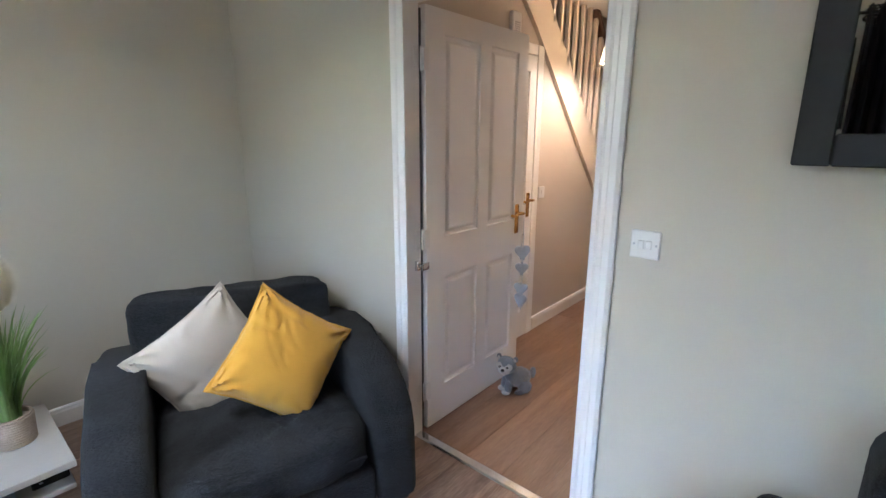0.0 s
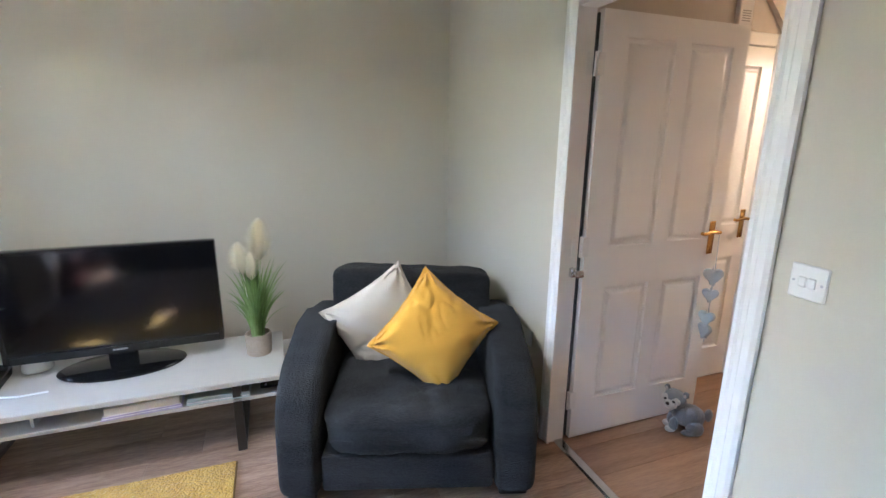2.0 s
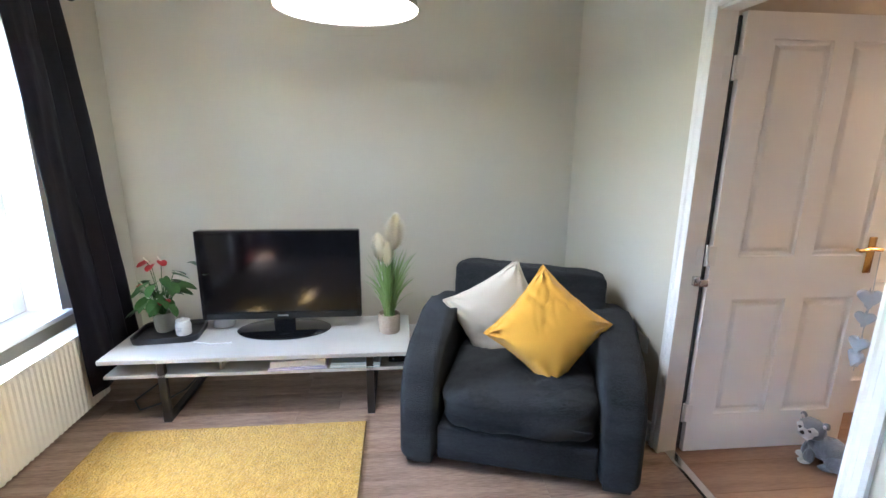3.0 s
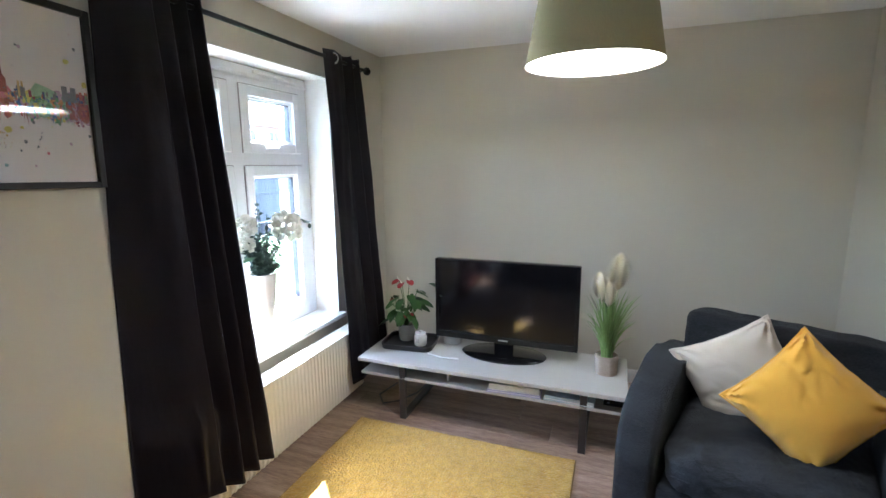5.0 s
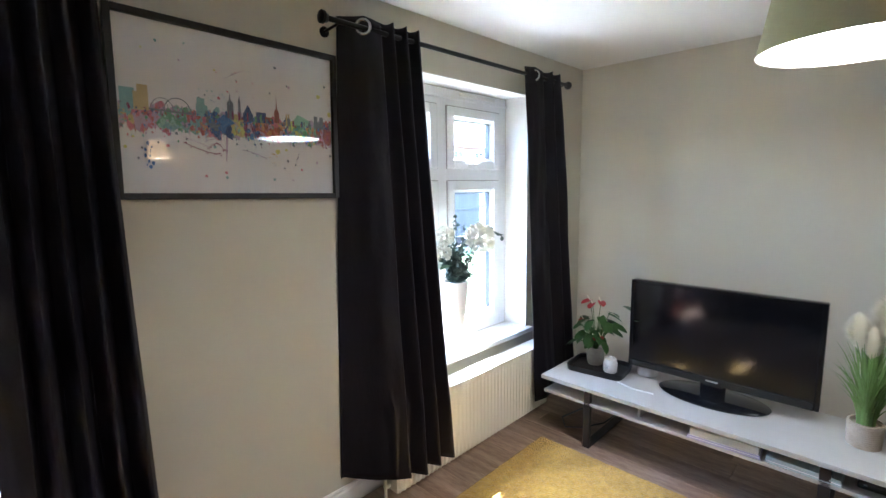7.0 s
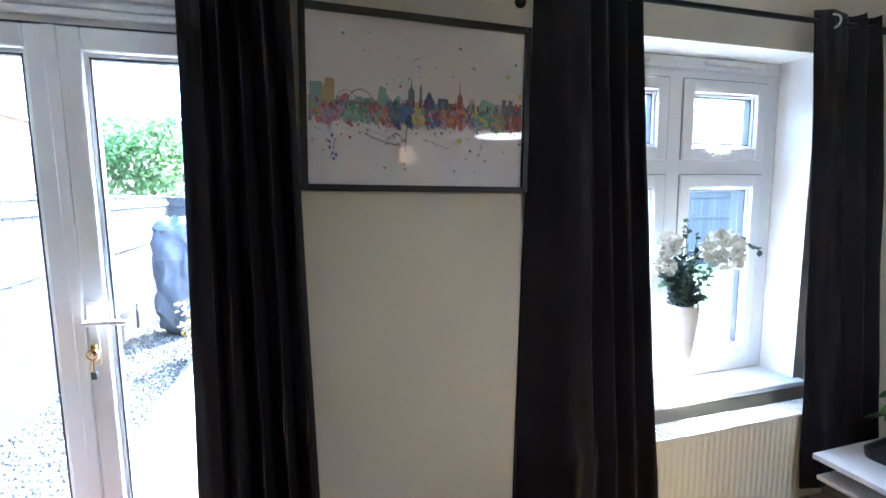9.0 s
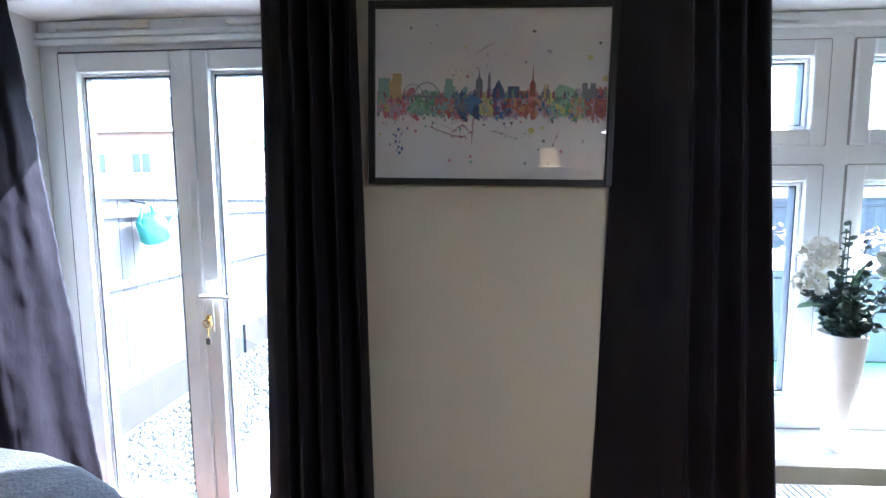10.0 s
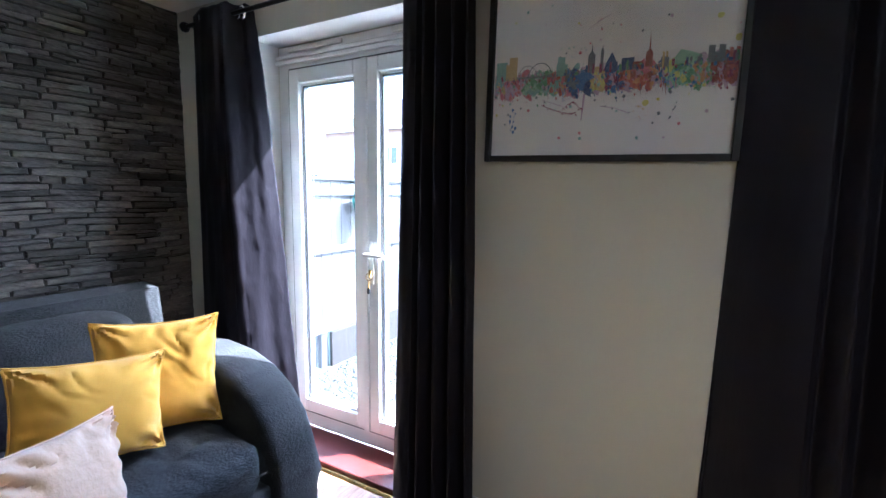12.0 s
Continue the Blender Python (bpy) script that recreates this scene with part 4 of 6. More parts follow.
CHAIR = pose(-1.538, 0.766, 0, 0, 0, -17.6)
upholstered("armchair", "low charcoal fabric armchair with two scatter cushions on it", "armchair", CHAIR, 1.07, 1, tip=-2.4, side=SQUARE_ARM, seat=0.40)
upholstered("sofa", "charcoal fabric two-seat sofa heaped with cushions before the stone wall", "sofa", pose(2.62, -0.70, 0, 0, 0, 180), 1.76, 2, depth=1.14, arm=0.24, back=0.86, lift=1.13, seat=0.43, soft=3.2, spine=0.13, group="charcoal sofas")
upholstered("sofa", "charcoal fabric sofa standing under the black-framed mirror", "sofa", pose(1.56, NORTH - 0.02, 0, 0, 0, -90), 1.84, 2, depth=0.92, arm=0.2, back=0.88, lift=1.06, seat=0.43, group="charcoal sofas")


def spread(tl, tr, foot, size, squash=1.0):
    """Cushion pose from its two upper corners and a point below the first of them."""
    tl, tr, foot = Vector(tl), Vector(tr), Vector(foot)
    x = (tr - tl).normalized()
    z = (tl - foot)
    z = (z - z.dot(x) * x).normalized()
    y = z.cross(x)
    c = (tl + tr) / 2 - z * size / 2 * squash
    m = Matrix((x, y, z)).transposed().to_4x4()
    return Matrix.Translation(c) @ m @ Matrix.Diagonal((1, 1, squash, 1))


cushion_thing("plain stone-beige cotton scatter cushion leaning on the armchair's back", M_BEIGE, 0.455, 0.16, spread((-1.215, 0.202, 0.643), (-1.204, 0.602, 0.875), (-1.13, 0.495, 0.24), 0.45), 1.0)
cushion_thing("mustard yellow cotton scatter cushion standing on its corner in the armchair", M_YELLOW, 0.435, 0.165, spread((-0.973, 0.673, 0.896), (-0.860, 0.975, 0.643), (-0.900, 0.381, 0.56), 0.435), 4.0)
cushion_thing("mustard yellow cotton scatter cushion propped in the corner of the sofa", M_YELLOW, 0.44, 0.16, spread((2.03, -1.0, 0.90), (1.90, -1.385, 0.872), (1.93, -0.95, 0.43), 0.44), 7.0)
cushion_thing("mustard yellow cotton scatter cushion lying against another on the sofa", M_YELLOW, 0.46, 0.15, spread((1.86, -0.70, 0.865), (1.84, -1.13, 0.80), (1.78, -0.69, 0.45), 0.46, 0.76), 11.0)
cushion_thing("blush velvet scatter cushion leaning in front of the yellow ones", M_PINK, 0.42, 0.14, spread((1.36, -0.46, 0.83), (1.55, -0.83, 0.77), (1.30, -0.50, 0.46), 0.42, 0.82), 15.0)
cushion_thing("mustard yellow cotton scatter cushion at the middle of the sofa", M_YELLOW, 0.44, 0.16, spread((1.98, -0.18, 0.86), (1.86, -0.58, 0.80), (1.80, -0.25, 0.45), 0.44), 19.0)

# ---- rug ----
RX0, RX1, RY0, RY1 = -1.10, 0.20, -1.508, -0.215
rug = thing("rug", "mustard yellow short-pile rug on the laminate floor", "rug")
bm = bmesh.new()
NX, NY = 110, 110
vs = [[bm.verts.new((RX0 + (RX1 - RX0) * i / NX + 0.003 * noise.noise(Vector((0, j * 0.3, 1))) * (i in (0, NX)), RY0 + (RY1 - RY0) * j / NY,
                     0.0145 + 0.0035 * noise.noise(Vector((i * 0.9, j * 0.9, 0))) + 0.003 * noise.noise(Vector((i * 0.13, j * 0.13, 5))))) for j in range(NY + 1)] for i in range(NX + 1)]
for i in range(NX):
    for j in range(NY):
        bm.faces.new((vs[i][j], vs[i + 1][j], vs[i + 1][j + 1], vs[i][j + 1]))
edge = [e for e in bm.edges if e.is_boundary]
ex = bmesh.ops.extrude_edge_only(bm, edges=edge)["geom"]
for v in ex:
    if isinstance(v, bmesh.types.BMVert):
        v.co.z = 0.001
part("rug_top", bm, M_RUG, rug, "", True)
part("binding", boxes((RX0 - 0.006, RX1 + 0.006, RY0 - 0.006, RY0 + 0.004, 0.001, 0.010), (RX0 - 0.006, RX1 + 0.006, RY1 - 0.004, RY1 + 0.006, 0.001, 0.010), (RX0 - 0.006, RX0 + 0.004, RY0, RY1, 0.001, 0.010), (RX1 - 0.004, RX1 + 0.006, RY0, RY1, 0.001, 0.010)), M_RUGEDGE, rug, "darker bound edge")

# ---- television table ----
TX0, TX1, TY0, TY1, TZ = -1.70, -1.168, -1.56, 0.03, 0.377
tt = thing("television_table", "long pale taupe television table on dark metal loop legs", "table", pose(TX0, TY0, 0))
L, Wd = TY1 - TY0, TX1 - TX0
part("tabletop", boxes((0, Wd, 0, L, TZ - 0.024, TZ), bev=0.002), M_TABLE, tt)
part("shelf", boxes((0.02, Wd - 0.02, 0.01, L - 0.01, 0.262, 0.280), bev=0.002), M_TABLE, tt)
for y in (0.275, L - 0.24):
    part("loop_leg", boxes((Wd - 0.045, Wd - 0.02, y, y + 0.04, 0.0, TZ - 0.024), (0.02, 0.045, y, y + 0.04, 0.0, TZ - 0.024), (0.045, Wd - 0.045, y, y + 0.04, 0.0, 0.022), (0.045, Wd - 0.045, y, y + 0.04, TZ - 0.046, TZ - 0.025), bev=0.002), M_BROWNMETAL, tt, "dark bronze metal loop")
for y in (0.575, 0.935):
    part("divider", boxes((0.10, Wd - 0.06, y, y + 0.012, 0.28, TZ - 0.024)), M_TABLE, tt)

# papers, folders and box on the shelf
def stack(name, label, cat, x0, x1, y0, y1, z, layers, turn=0.0):
    t = thing(name, label, cat, pose((x0 + x1) / 2, (y0 + y1) / 2, z, 0, 0, turn))
    h = 0.0
    for k, (th, mat, ins, nm) in enumerate(layers):
        part(nm, boxes((-(x1 - x0) / 2 + ins, (x1 - x0) / 2 - ins * 0.4, -(y1 - y0) / 2 + ins, (y1 - y0) / 2 - ins * 0.6, h, h + th - 0.0006), bev=0.001), mat, t)
        h += th
    return t


stack("folder_stack", "lilac folders and a cream box stacked on the table's shelf", "folders", -1.46, -1.185, -0.735, -0.425, 0.281, [(0.006, M_LILAC, 0.0, "folder"), (0.004, M_PAPER, 0.006, "paper"), (0.006, M_LILAC, 0.004, "folder"), (0.004, M_PAPER, 0.008, "paper"), (0.034, M_CREAMBOX, 0.016, "card_box")], 3)
stack("document_folders", "pale blue document folders lying on the table's shelf", "folders", -1.47, -1.19, -0.40, -0.13, 0.281, [(0.007, M_MINT, 0.0, "folder"), (0.005, M_PAPER, 0.006, "paper"), (0.008, M_MINT, 0.003, "folder"), (0.010, M_MINT, 0.006, "folder")], -2)
bx = thing("media_box", "small black media box on the table's shelf", "media box", pose(-1.35, -0.06, 0.281))
part("case", boxes((-0.09, 0.11, -0.03, 0.075, 0, 0.042), bev=0.004), M_TVBODY, bx)
part("front_light", boxes((0.110, 0.1115, -0.01, 0.0, 0.018, 0.022)), M_SILVER, bx)
cb = bmesh.new()
tube(cb, [(-1.62, -1.25, 0.30), (-1.60, -1.22, 0.10), (-1.50, -1.30, 0.02), (-1.36, -1.38, 0.015), (-1.30, -1.46, 0.014), (-1.40, -1.54, 0.014), (-1.60, -1.50, 0.014)], 0.005, 8)
tagged(part("power_cable", cb, M_BIN, None, "", True), "dark power cables lying loose on the floor under the table", "cable")

# ---- television ----
tv = thing("television", "black flat-screen television on an oval gloss stand", "television", pose(-1.50, -0.705, TZ, 0, 0, 0))
part("cabinet", boxes((-0.055, 0.0, -0.4525, 0.4525, 0.078, 0.600), bev=0.008, seg=2), M_TVBODY, tv, "", True)
part("bezel", boxes((0.0, 0.006, -0.4525, -0.432, 0.078, 0.600), (0.0, 0.006, 0.432, 0.4525, 0.078, 0.600), (0.0, 0.006, -0.432, 0.432, 0.582, 0.600), (0.0, 0.008, -0.432, 0.432, 0.078, 0.118), bev=0.003), M_TVBODY, tv)
part("screen", boxes((0.0, 0.0025, -0.432, 0.432, 0.118, 0.582)), M_SCREEN, tv)
part("badge", boxes((0.008, 0.0095, -0.03, 0.03, 0.094, 0.102)), M_SILVER, tv)
part("neck", boxes((-0.045, -0.005, -0.06, 0.06, 0.015, 0.12), bev=0.01, seg=2), M_TVBODY, tv, "", True)
part("stand_base", lathe(bmesh.new(), [(0.266, 0.0), (0.27, 0.006), (0.255, 0.012), (0.12, 0.018), (0.06, 0.022)], 56, True, Matrix.Translation((-0.015, 0.0, 0.001)), (0.58, 1)), M_TVBODY, tv, "", True)
rc = bmesh.new()
tube(rc, [(-1.36, -1.16, TZ + 0.004), (-1.33, -1.06, TZ + 0.004), (-1.34, -0.95, TZ + 0.004)], 0.004, 8)
tagged(part("white_cable", rc, M_PLASTIC, None, "", True), "short white cable lying on the table by the television", "cable")

# ---- anthurium on the tray ----
random.seed(5)
tr = thing("tray", "rounded black tray carrying a plant and a candle", "tray", pose(-1.485, -1.335, TZ, 0, 0, 6))
def rounded(hx, hy, r, n=6):
    pts = []
    for sx, sy, a0 in ((1, 1, 0), (-1, 1, 90), (-1, -1, 180), (1, -1, 270)):
        for k in range(n + 1):
            a = radians(a0 + 90 * k / n)
            pts.append((sx * (hx - r) + r * math.cos(a), sy * (hy - r) + r * math.sin(a)))
    return pts
part("tray_floor", prism(bmesh.new(), rounded(0.13, 0.17, 0.05), 0.0, 0.010, "z"), M_TRAY, tr)
bm, rings = bmesh.new(), []
for (ins, z) in ((0, 0.0), (-0.004, 0.034), (0.004, 0.034), (0.008, 0.010)):
    rings.append([bm.verts.new((x, y, z)) for x, y in rounded(0.13 - ins, 0.17 - ins, 0.05)])
for a, b in zip(rings, rings[1:]):
    for k in range(len(a)):
        bm.faces.new((a[k], a[(k + 1) % len(a)], b[(k + 1) % len(a)], b[k]))
part("tray_rim", bm, M_TRAY, tr, "", True)

an = thing("anthurium", "red anthurium with broad green leaves in a grey pot", "plant", pose(-1.53, -1.385, TZ + 0.011))
part("pot", lathe(bmesh.new(), [(0.045, 0.0), (0.052, 0.02), (0.058, 0.11), (0.060, 0.115), (0.052, 0.115), (0.048, 0.10)], 32), M_CONCRETE, an, "grey clay pot", True)
stems, flowers = bmesh.new(), []
for i in range(44):
    a = i * 2.39996 + random.uniform(-0.3, 0.3)
    r, h = random.uniform(0.04, 0.115), random.uniform(0.15, 0.34)
    top = Vector((r * math.cos(a), r * math.sin(a), h))
    tube(stems, [(0.01 * math.cos(a), 0.01 * math.sin(a), 0.10), (top.x * 0.55, top.y * 0.55, 0.10 + (h - 0.10) * 0.65), top], 0.0022, 5)
    bm = bmesh.new()
    d = Vector((math.cos(a), math.sin(a), -0.25))
    leaf_shape(bm, at_dir(top, d, random.uniform(-20, 20)), random.uniform(0.065, 0.105), random.uniform(0.055, 0.082), 0.28, 7, True)
    part("leaf", bm, M_LEAF, an, "", True)
for i, (fx, fy, fz) in enumerate(((0.02, -0.04, 0.42), (0.05, 0.05, 0.43), (0.06, 0.0, 0.41), (0.07, 0.08, 0.26), (0.08, 0.03, 0.20), (0.06, -0.06, 0.30), (0.09, 0.075, 0.22))):
    p = Vector((fx, fy, fz))
    tube(stems, [(0.005, 0, 0.10), (fx * 0.5, fy * 0.5, 0.10 + (fz - 0.10) * 0.6), p], 0.002, 5)
    bm = bmesh.new()
    leaf_shape(bm, at_dir(p, (0.75, fy * 9 + 0.1, -0.1), random.uniform(-15, 15)), 0.078 if i < 3 else 0.042, 0.066 if i < 3 else 0.034, 0.15, 7, True)
    f = part("spathe", bm, M_RED, an, "glossy red spathe" if i == 0 else "", True)
    part("spadix", tube(bmesh.new(), [p, p + Vector((0.015, 0, 0.012)), p + Vector((0.03, 0, 0.03))], 0.003, 6), M_PLUME, f, "", True)
part("stems", stems, M_LEAF, an)

ca = thing("candle_jar", "white glass candle jar with a label and lid", "candle", pose(-1.465, -1.255, TZ + 0.011))
part("jar", lathe(bmesh.new(), [(0.036, 0.0), (0.041, 0.006), (0.042, 0.06), (0.036, 0.072)], 32), M_WAX, ca, "", True)
part("lid", lathe(bmesh.new(), [(0.035, 0.072), (0.037, 0.075), (0.036, 0.086), (0.012, 0.090), (0.010, 0.10), (0.004, 0.103)], 28), M_WAX, ca, "clear glass lid", True)
bm = bmesh.new()
for w, z in ((0.7, 0.046), (0.45, 0.037), (0.55, 0.029)):
    rr = 0.0425
    k = [bm.verts.new((rr * math.cos(a), rr * math.sin(a), z + dz)) for dz in (0, 0.004) for a in np.linspace(-w / 2 - 0.1, w / 2 - 0.1, 6)]
    for i in range(5):
        bm.faces.new((k[i], k[i + 1], k[i + 7], k[i + 6]))
part("label", bm, M_GREYPRINT, ca)
# leaf of another plant behind the television
lp = thing("leafy_plant", "green plant in a tapering white pot behind the television", "plant", pose(-1.615, -1.085, TZ))
part("pot", lathe(bmesh.new(), [(0.060, 0.0), (0.062, 0.006), (0.052, 0.09), (0.040, 0.19), (0.034, 0.245), (0.030, 0.245), (0.033, 0.22)], 32), M_WAX, lp, "tall tapering white pot", True)
for i in range(7):
    a = i * 0.9
    bm = bmesh.new()
    top = Vector((0.05 * math.cos(a), -0.03 + 0.05 * math.sin(a), 0.33 + 0.03 * (i % 4)))
    tube(bm, [(0, 0, 0.22), top * 0.8, top], 0.002, 5)
    leaf_shape(bm, at_dir(top, (math.cos(a), math.sin(a), 0.5)), 0.09, 0.06, 0.2, 6)
    part("leaf", bm, M_LEAF, lp, "", True)

# ---- pampas grass in a rope pot ----
random.seed(11)
pg = thing("pampas_grass", "artificial green grass with cream plumes in a rope-bound pot", "plant", pose(-1.45, -0.088, TZ))
bm = lathe(bmesh.new(), [(0.052, 0.0), (0.055, 0.004), (0.061, 0.112), (0.053, 0.112), (0.05, 0.095)], 32)
pot = part("pot", bm, M_ROPE, pg, "rope-bound pot", True)
for i in range(11):
    z = 0.006 + i * 0.0094
    rr = 0.0555 + 0.0055 * z / 0.105
    part("rope_turn", tube(bmesh.new(), [(rr * math.cos(a), rr * math.sin(a), z) for a in np.linspace(0, 2 * math.pi, 33)[:-1]], 0.0052, 6, close=True), M_ROPE, pot, "", True)
bm = bmesh.new()
for i in range(360):
    a, lean, h = random.uniform(0, 2 * math.pi), random.random() ** 1.6 * 0.15, random.uniform(0.20, 0.43)
    w = random.uniform(0.0026, 0.0064)
    rows, sidev = [], Vector((-math.sin(a + 0.6), math.cos(a + 0.6), 0))
    r0 = random.uniform(0, 0.03)
    for k in range(7):
        s = k / 6
        p = Vector((math.cos(a), math.sin(a), 0)) * (r0 + lean * s ** 1.9) + Vector((0, 0, 0.09 + h * s - 0.28 * lean * s ** 4))
        ww = w * (1 - s ** 3 * 0.92)
        rows.append((bm.verts.new(p - sidev * ww), bm.verts.new(p + sidev * ww)))
    for q, r in zip(rows, rows[1:]):
        bm.faces.new((q[0], q[1], r[1], r[0]))
part("blades", bm, M_GRASS, pg)["kind"] = "stuff"
for px, py, pz, ln, rr in ((0.02, -0.045, 0.46, 0.14, 0.046), (-0.01, 0.036, 0.52, 0.19, 0.058), (0.03, -0.005, 0.43, 0.12, 0.034)):
    bm = bmesh.new()
    tube(bm, [(px * 0.2, py * 0.2, 0.09), (px * 0.7, py * 0.7, pz * 0.6), (px, py, pz)], 0.002, 5)
    for i in range(3400):
        s = random.random()
        c = Vector((px, py * (1 + 0.25 * s), pz - 0.03 + ln * s))
        a = random.uniform(0, 2 * math.pi)
        rad = rr * math.sin(math.pi * min(1, 0.12 + s * 0.88)) ** 0.7 * random.uniform(0.25, 1.35)
        d = Vector((math.cos(a), math.sin(a), random.uniform(0.9, 2.2))).normalized()
        e = c + Vector((math.cos(a), math.sin(a), 0)) * rad + Vector((0, 0, 0.02))
        sd = Vector((-math.sin(a), math.cos(a), 0)) * 0.0026
        bm.faces.new((bm.verts.new(c - sd), bm.verts.new(c + sd), bm.verts.new(e + d * 0.012)))
    part("plume", bm, M_PLUME, pg)

# ---- pendant shade in the room ----
LX, LY, LZ = -0.62, -0.190, 1.916
pl = thing("ceiling_pendant", "large sage-green tapered drum shade with a lit white diffuser", "lamp", pose(LX, LY, 0))
part("shade", lathe(bmesh.new(), [(0.242, LZ), (0.186, LZ + 0.31), (0.183, LZ + 0.31), (0.239, LZ + 0.004)], 64, cap=False), M_SHADE, pl, "sage-green fabric drum", True)
part("rim", tube(bmesh.new(), [(0.2425 * math.cos(a), 0.2425 * math.sin(a), LZ + 0.002) for a in np.linspace(0, 2 * math.pi, 65)[:-1]], 0.0022, 6, close=True), M_SHADE, pl, "", True)
part("diffuser", lathe(bmesh.new(), [(0.2385, LZ + 0.003), (0.2385, LZ + 0.006)], 64), M_DIFFUSER, pl, "lit white diffuser disc", True)
part("top_disc", lathe(bmesh.new(), [(0.175, LZ + 0.305), (0.175, LZ + 0.308)], 48), M_CEIL, pl)
part("cord", tube(bmesh.new(), [(0, 0, LZ + 0.308), (0, 0, TOP)], 0.004, 8), M_PLASTIC, pl)
part("ceiling_rose", lathe(bmesh.new(), [(0.012, TOP - 0.035), (0.045, TOP - 0.025), (0.05, TOP - 0.001)], 28), M_PLASTIC, pl, "", True)

# ---- radiator ----
ra = thing("radiator", "cream enamelled panel radiator under the window", "radiator", pose(-1.44, SOUTH, 0))
RL, RB, RT = 1.334, 0.055, 0.478
bm = bmesh.new()
cols, NR = [], 42
for i in range(NR * 4 + 1):
    x = RL * i / (NR * 4)
    ph = (i % 4)
    d = (0.192, 0.198, 0.198, 0.192)[ph]
    cols.append([bm.verts.new((x, d - (0.006 if z in (RB, RT) else 0), z)) for z in (RB, RB + 0.018, RT - 0.018, RT)])
for a, b in zip(cols, cols[1:]):
    for k in range(3):
        bm.faces.new((a[k], b[k], b[k + 1], a[k + 1]))
part("front_panel", bm, M_RAD, ra)
part("back_panel", boxes((0, RL, 0.085, 0.095, RB, RT), bev=0.002), M_RAD, ra)
for x in (0.25, RL - 0.25):
    part("wall_bracket", boxes((x - 0.02, x + 0.02, 0.0, 0.086, RB + 0.05, RT - 0.06), bev=0.002), M_RAD, ra)
for x in (0.0, RL - 0.004):
    part("end_cover", boxes((x - 0.002, x + 0.006, 0.084, 0.194, RB + 0.006, RT + 0.004), bev=0.002), M_RAD, ra)
part("top_grille", boxes(*[(0.012 + i * 0.0235, 0.012 + i * 0.0235 + 0.015, 0.086, 0.194, RT - 0.004, RT + 0.003) for i in range(int(RL / 0.0235) - 1)], (0, RL, 0.190, 0.198, RT - 0.006, RT + 0.004), (0, RL, 0.083, 0.090, RT - 0.006, RT + 0.004)), M_RAD, ra)
bm = bmesh.new()
tube(bm, [(RL + 0.03, 0.14, 0.0), (RL + 0.03, 0.14, 0.14)], 0.0075, 10)
tube(bm, [(RL - 0.01, 0.14, RB + 0.03), (RL + 0.035, 0.14, RB + 0.03)], 0.011, 12)
part("pipe", bm, M_RAD, ra, "white painted pipe", True)
part("valve", lathe(bmesh.new(), [(0.014, 0), (0.019, 0.01), (0.019, 0.055), (0.012, 0.065)], 20, True, Matrix.Translation((RL + 0.03, 0.14, 0.145))), M_PLASTIC, ra, "", True)

# ---- curtains and poles ----
POLE_W, POLE_D, POLE_Y = 2.215, 2.255, -1.775      # heights of the two poles, and their line


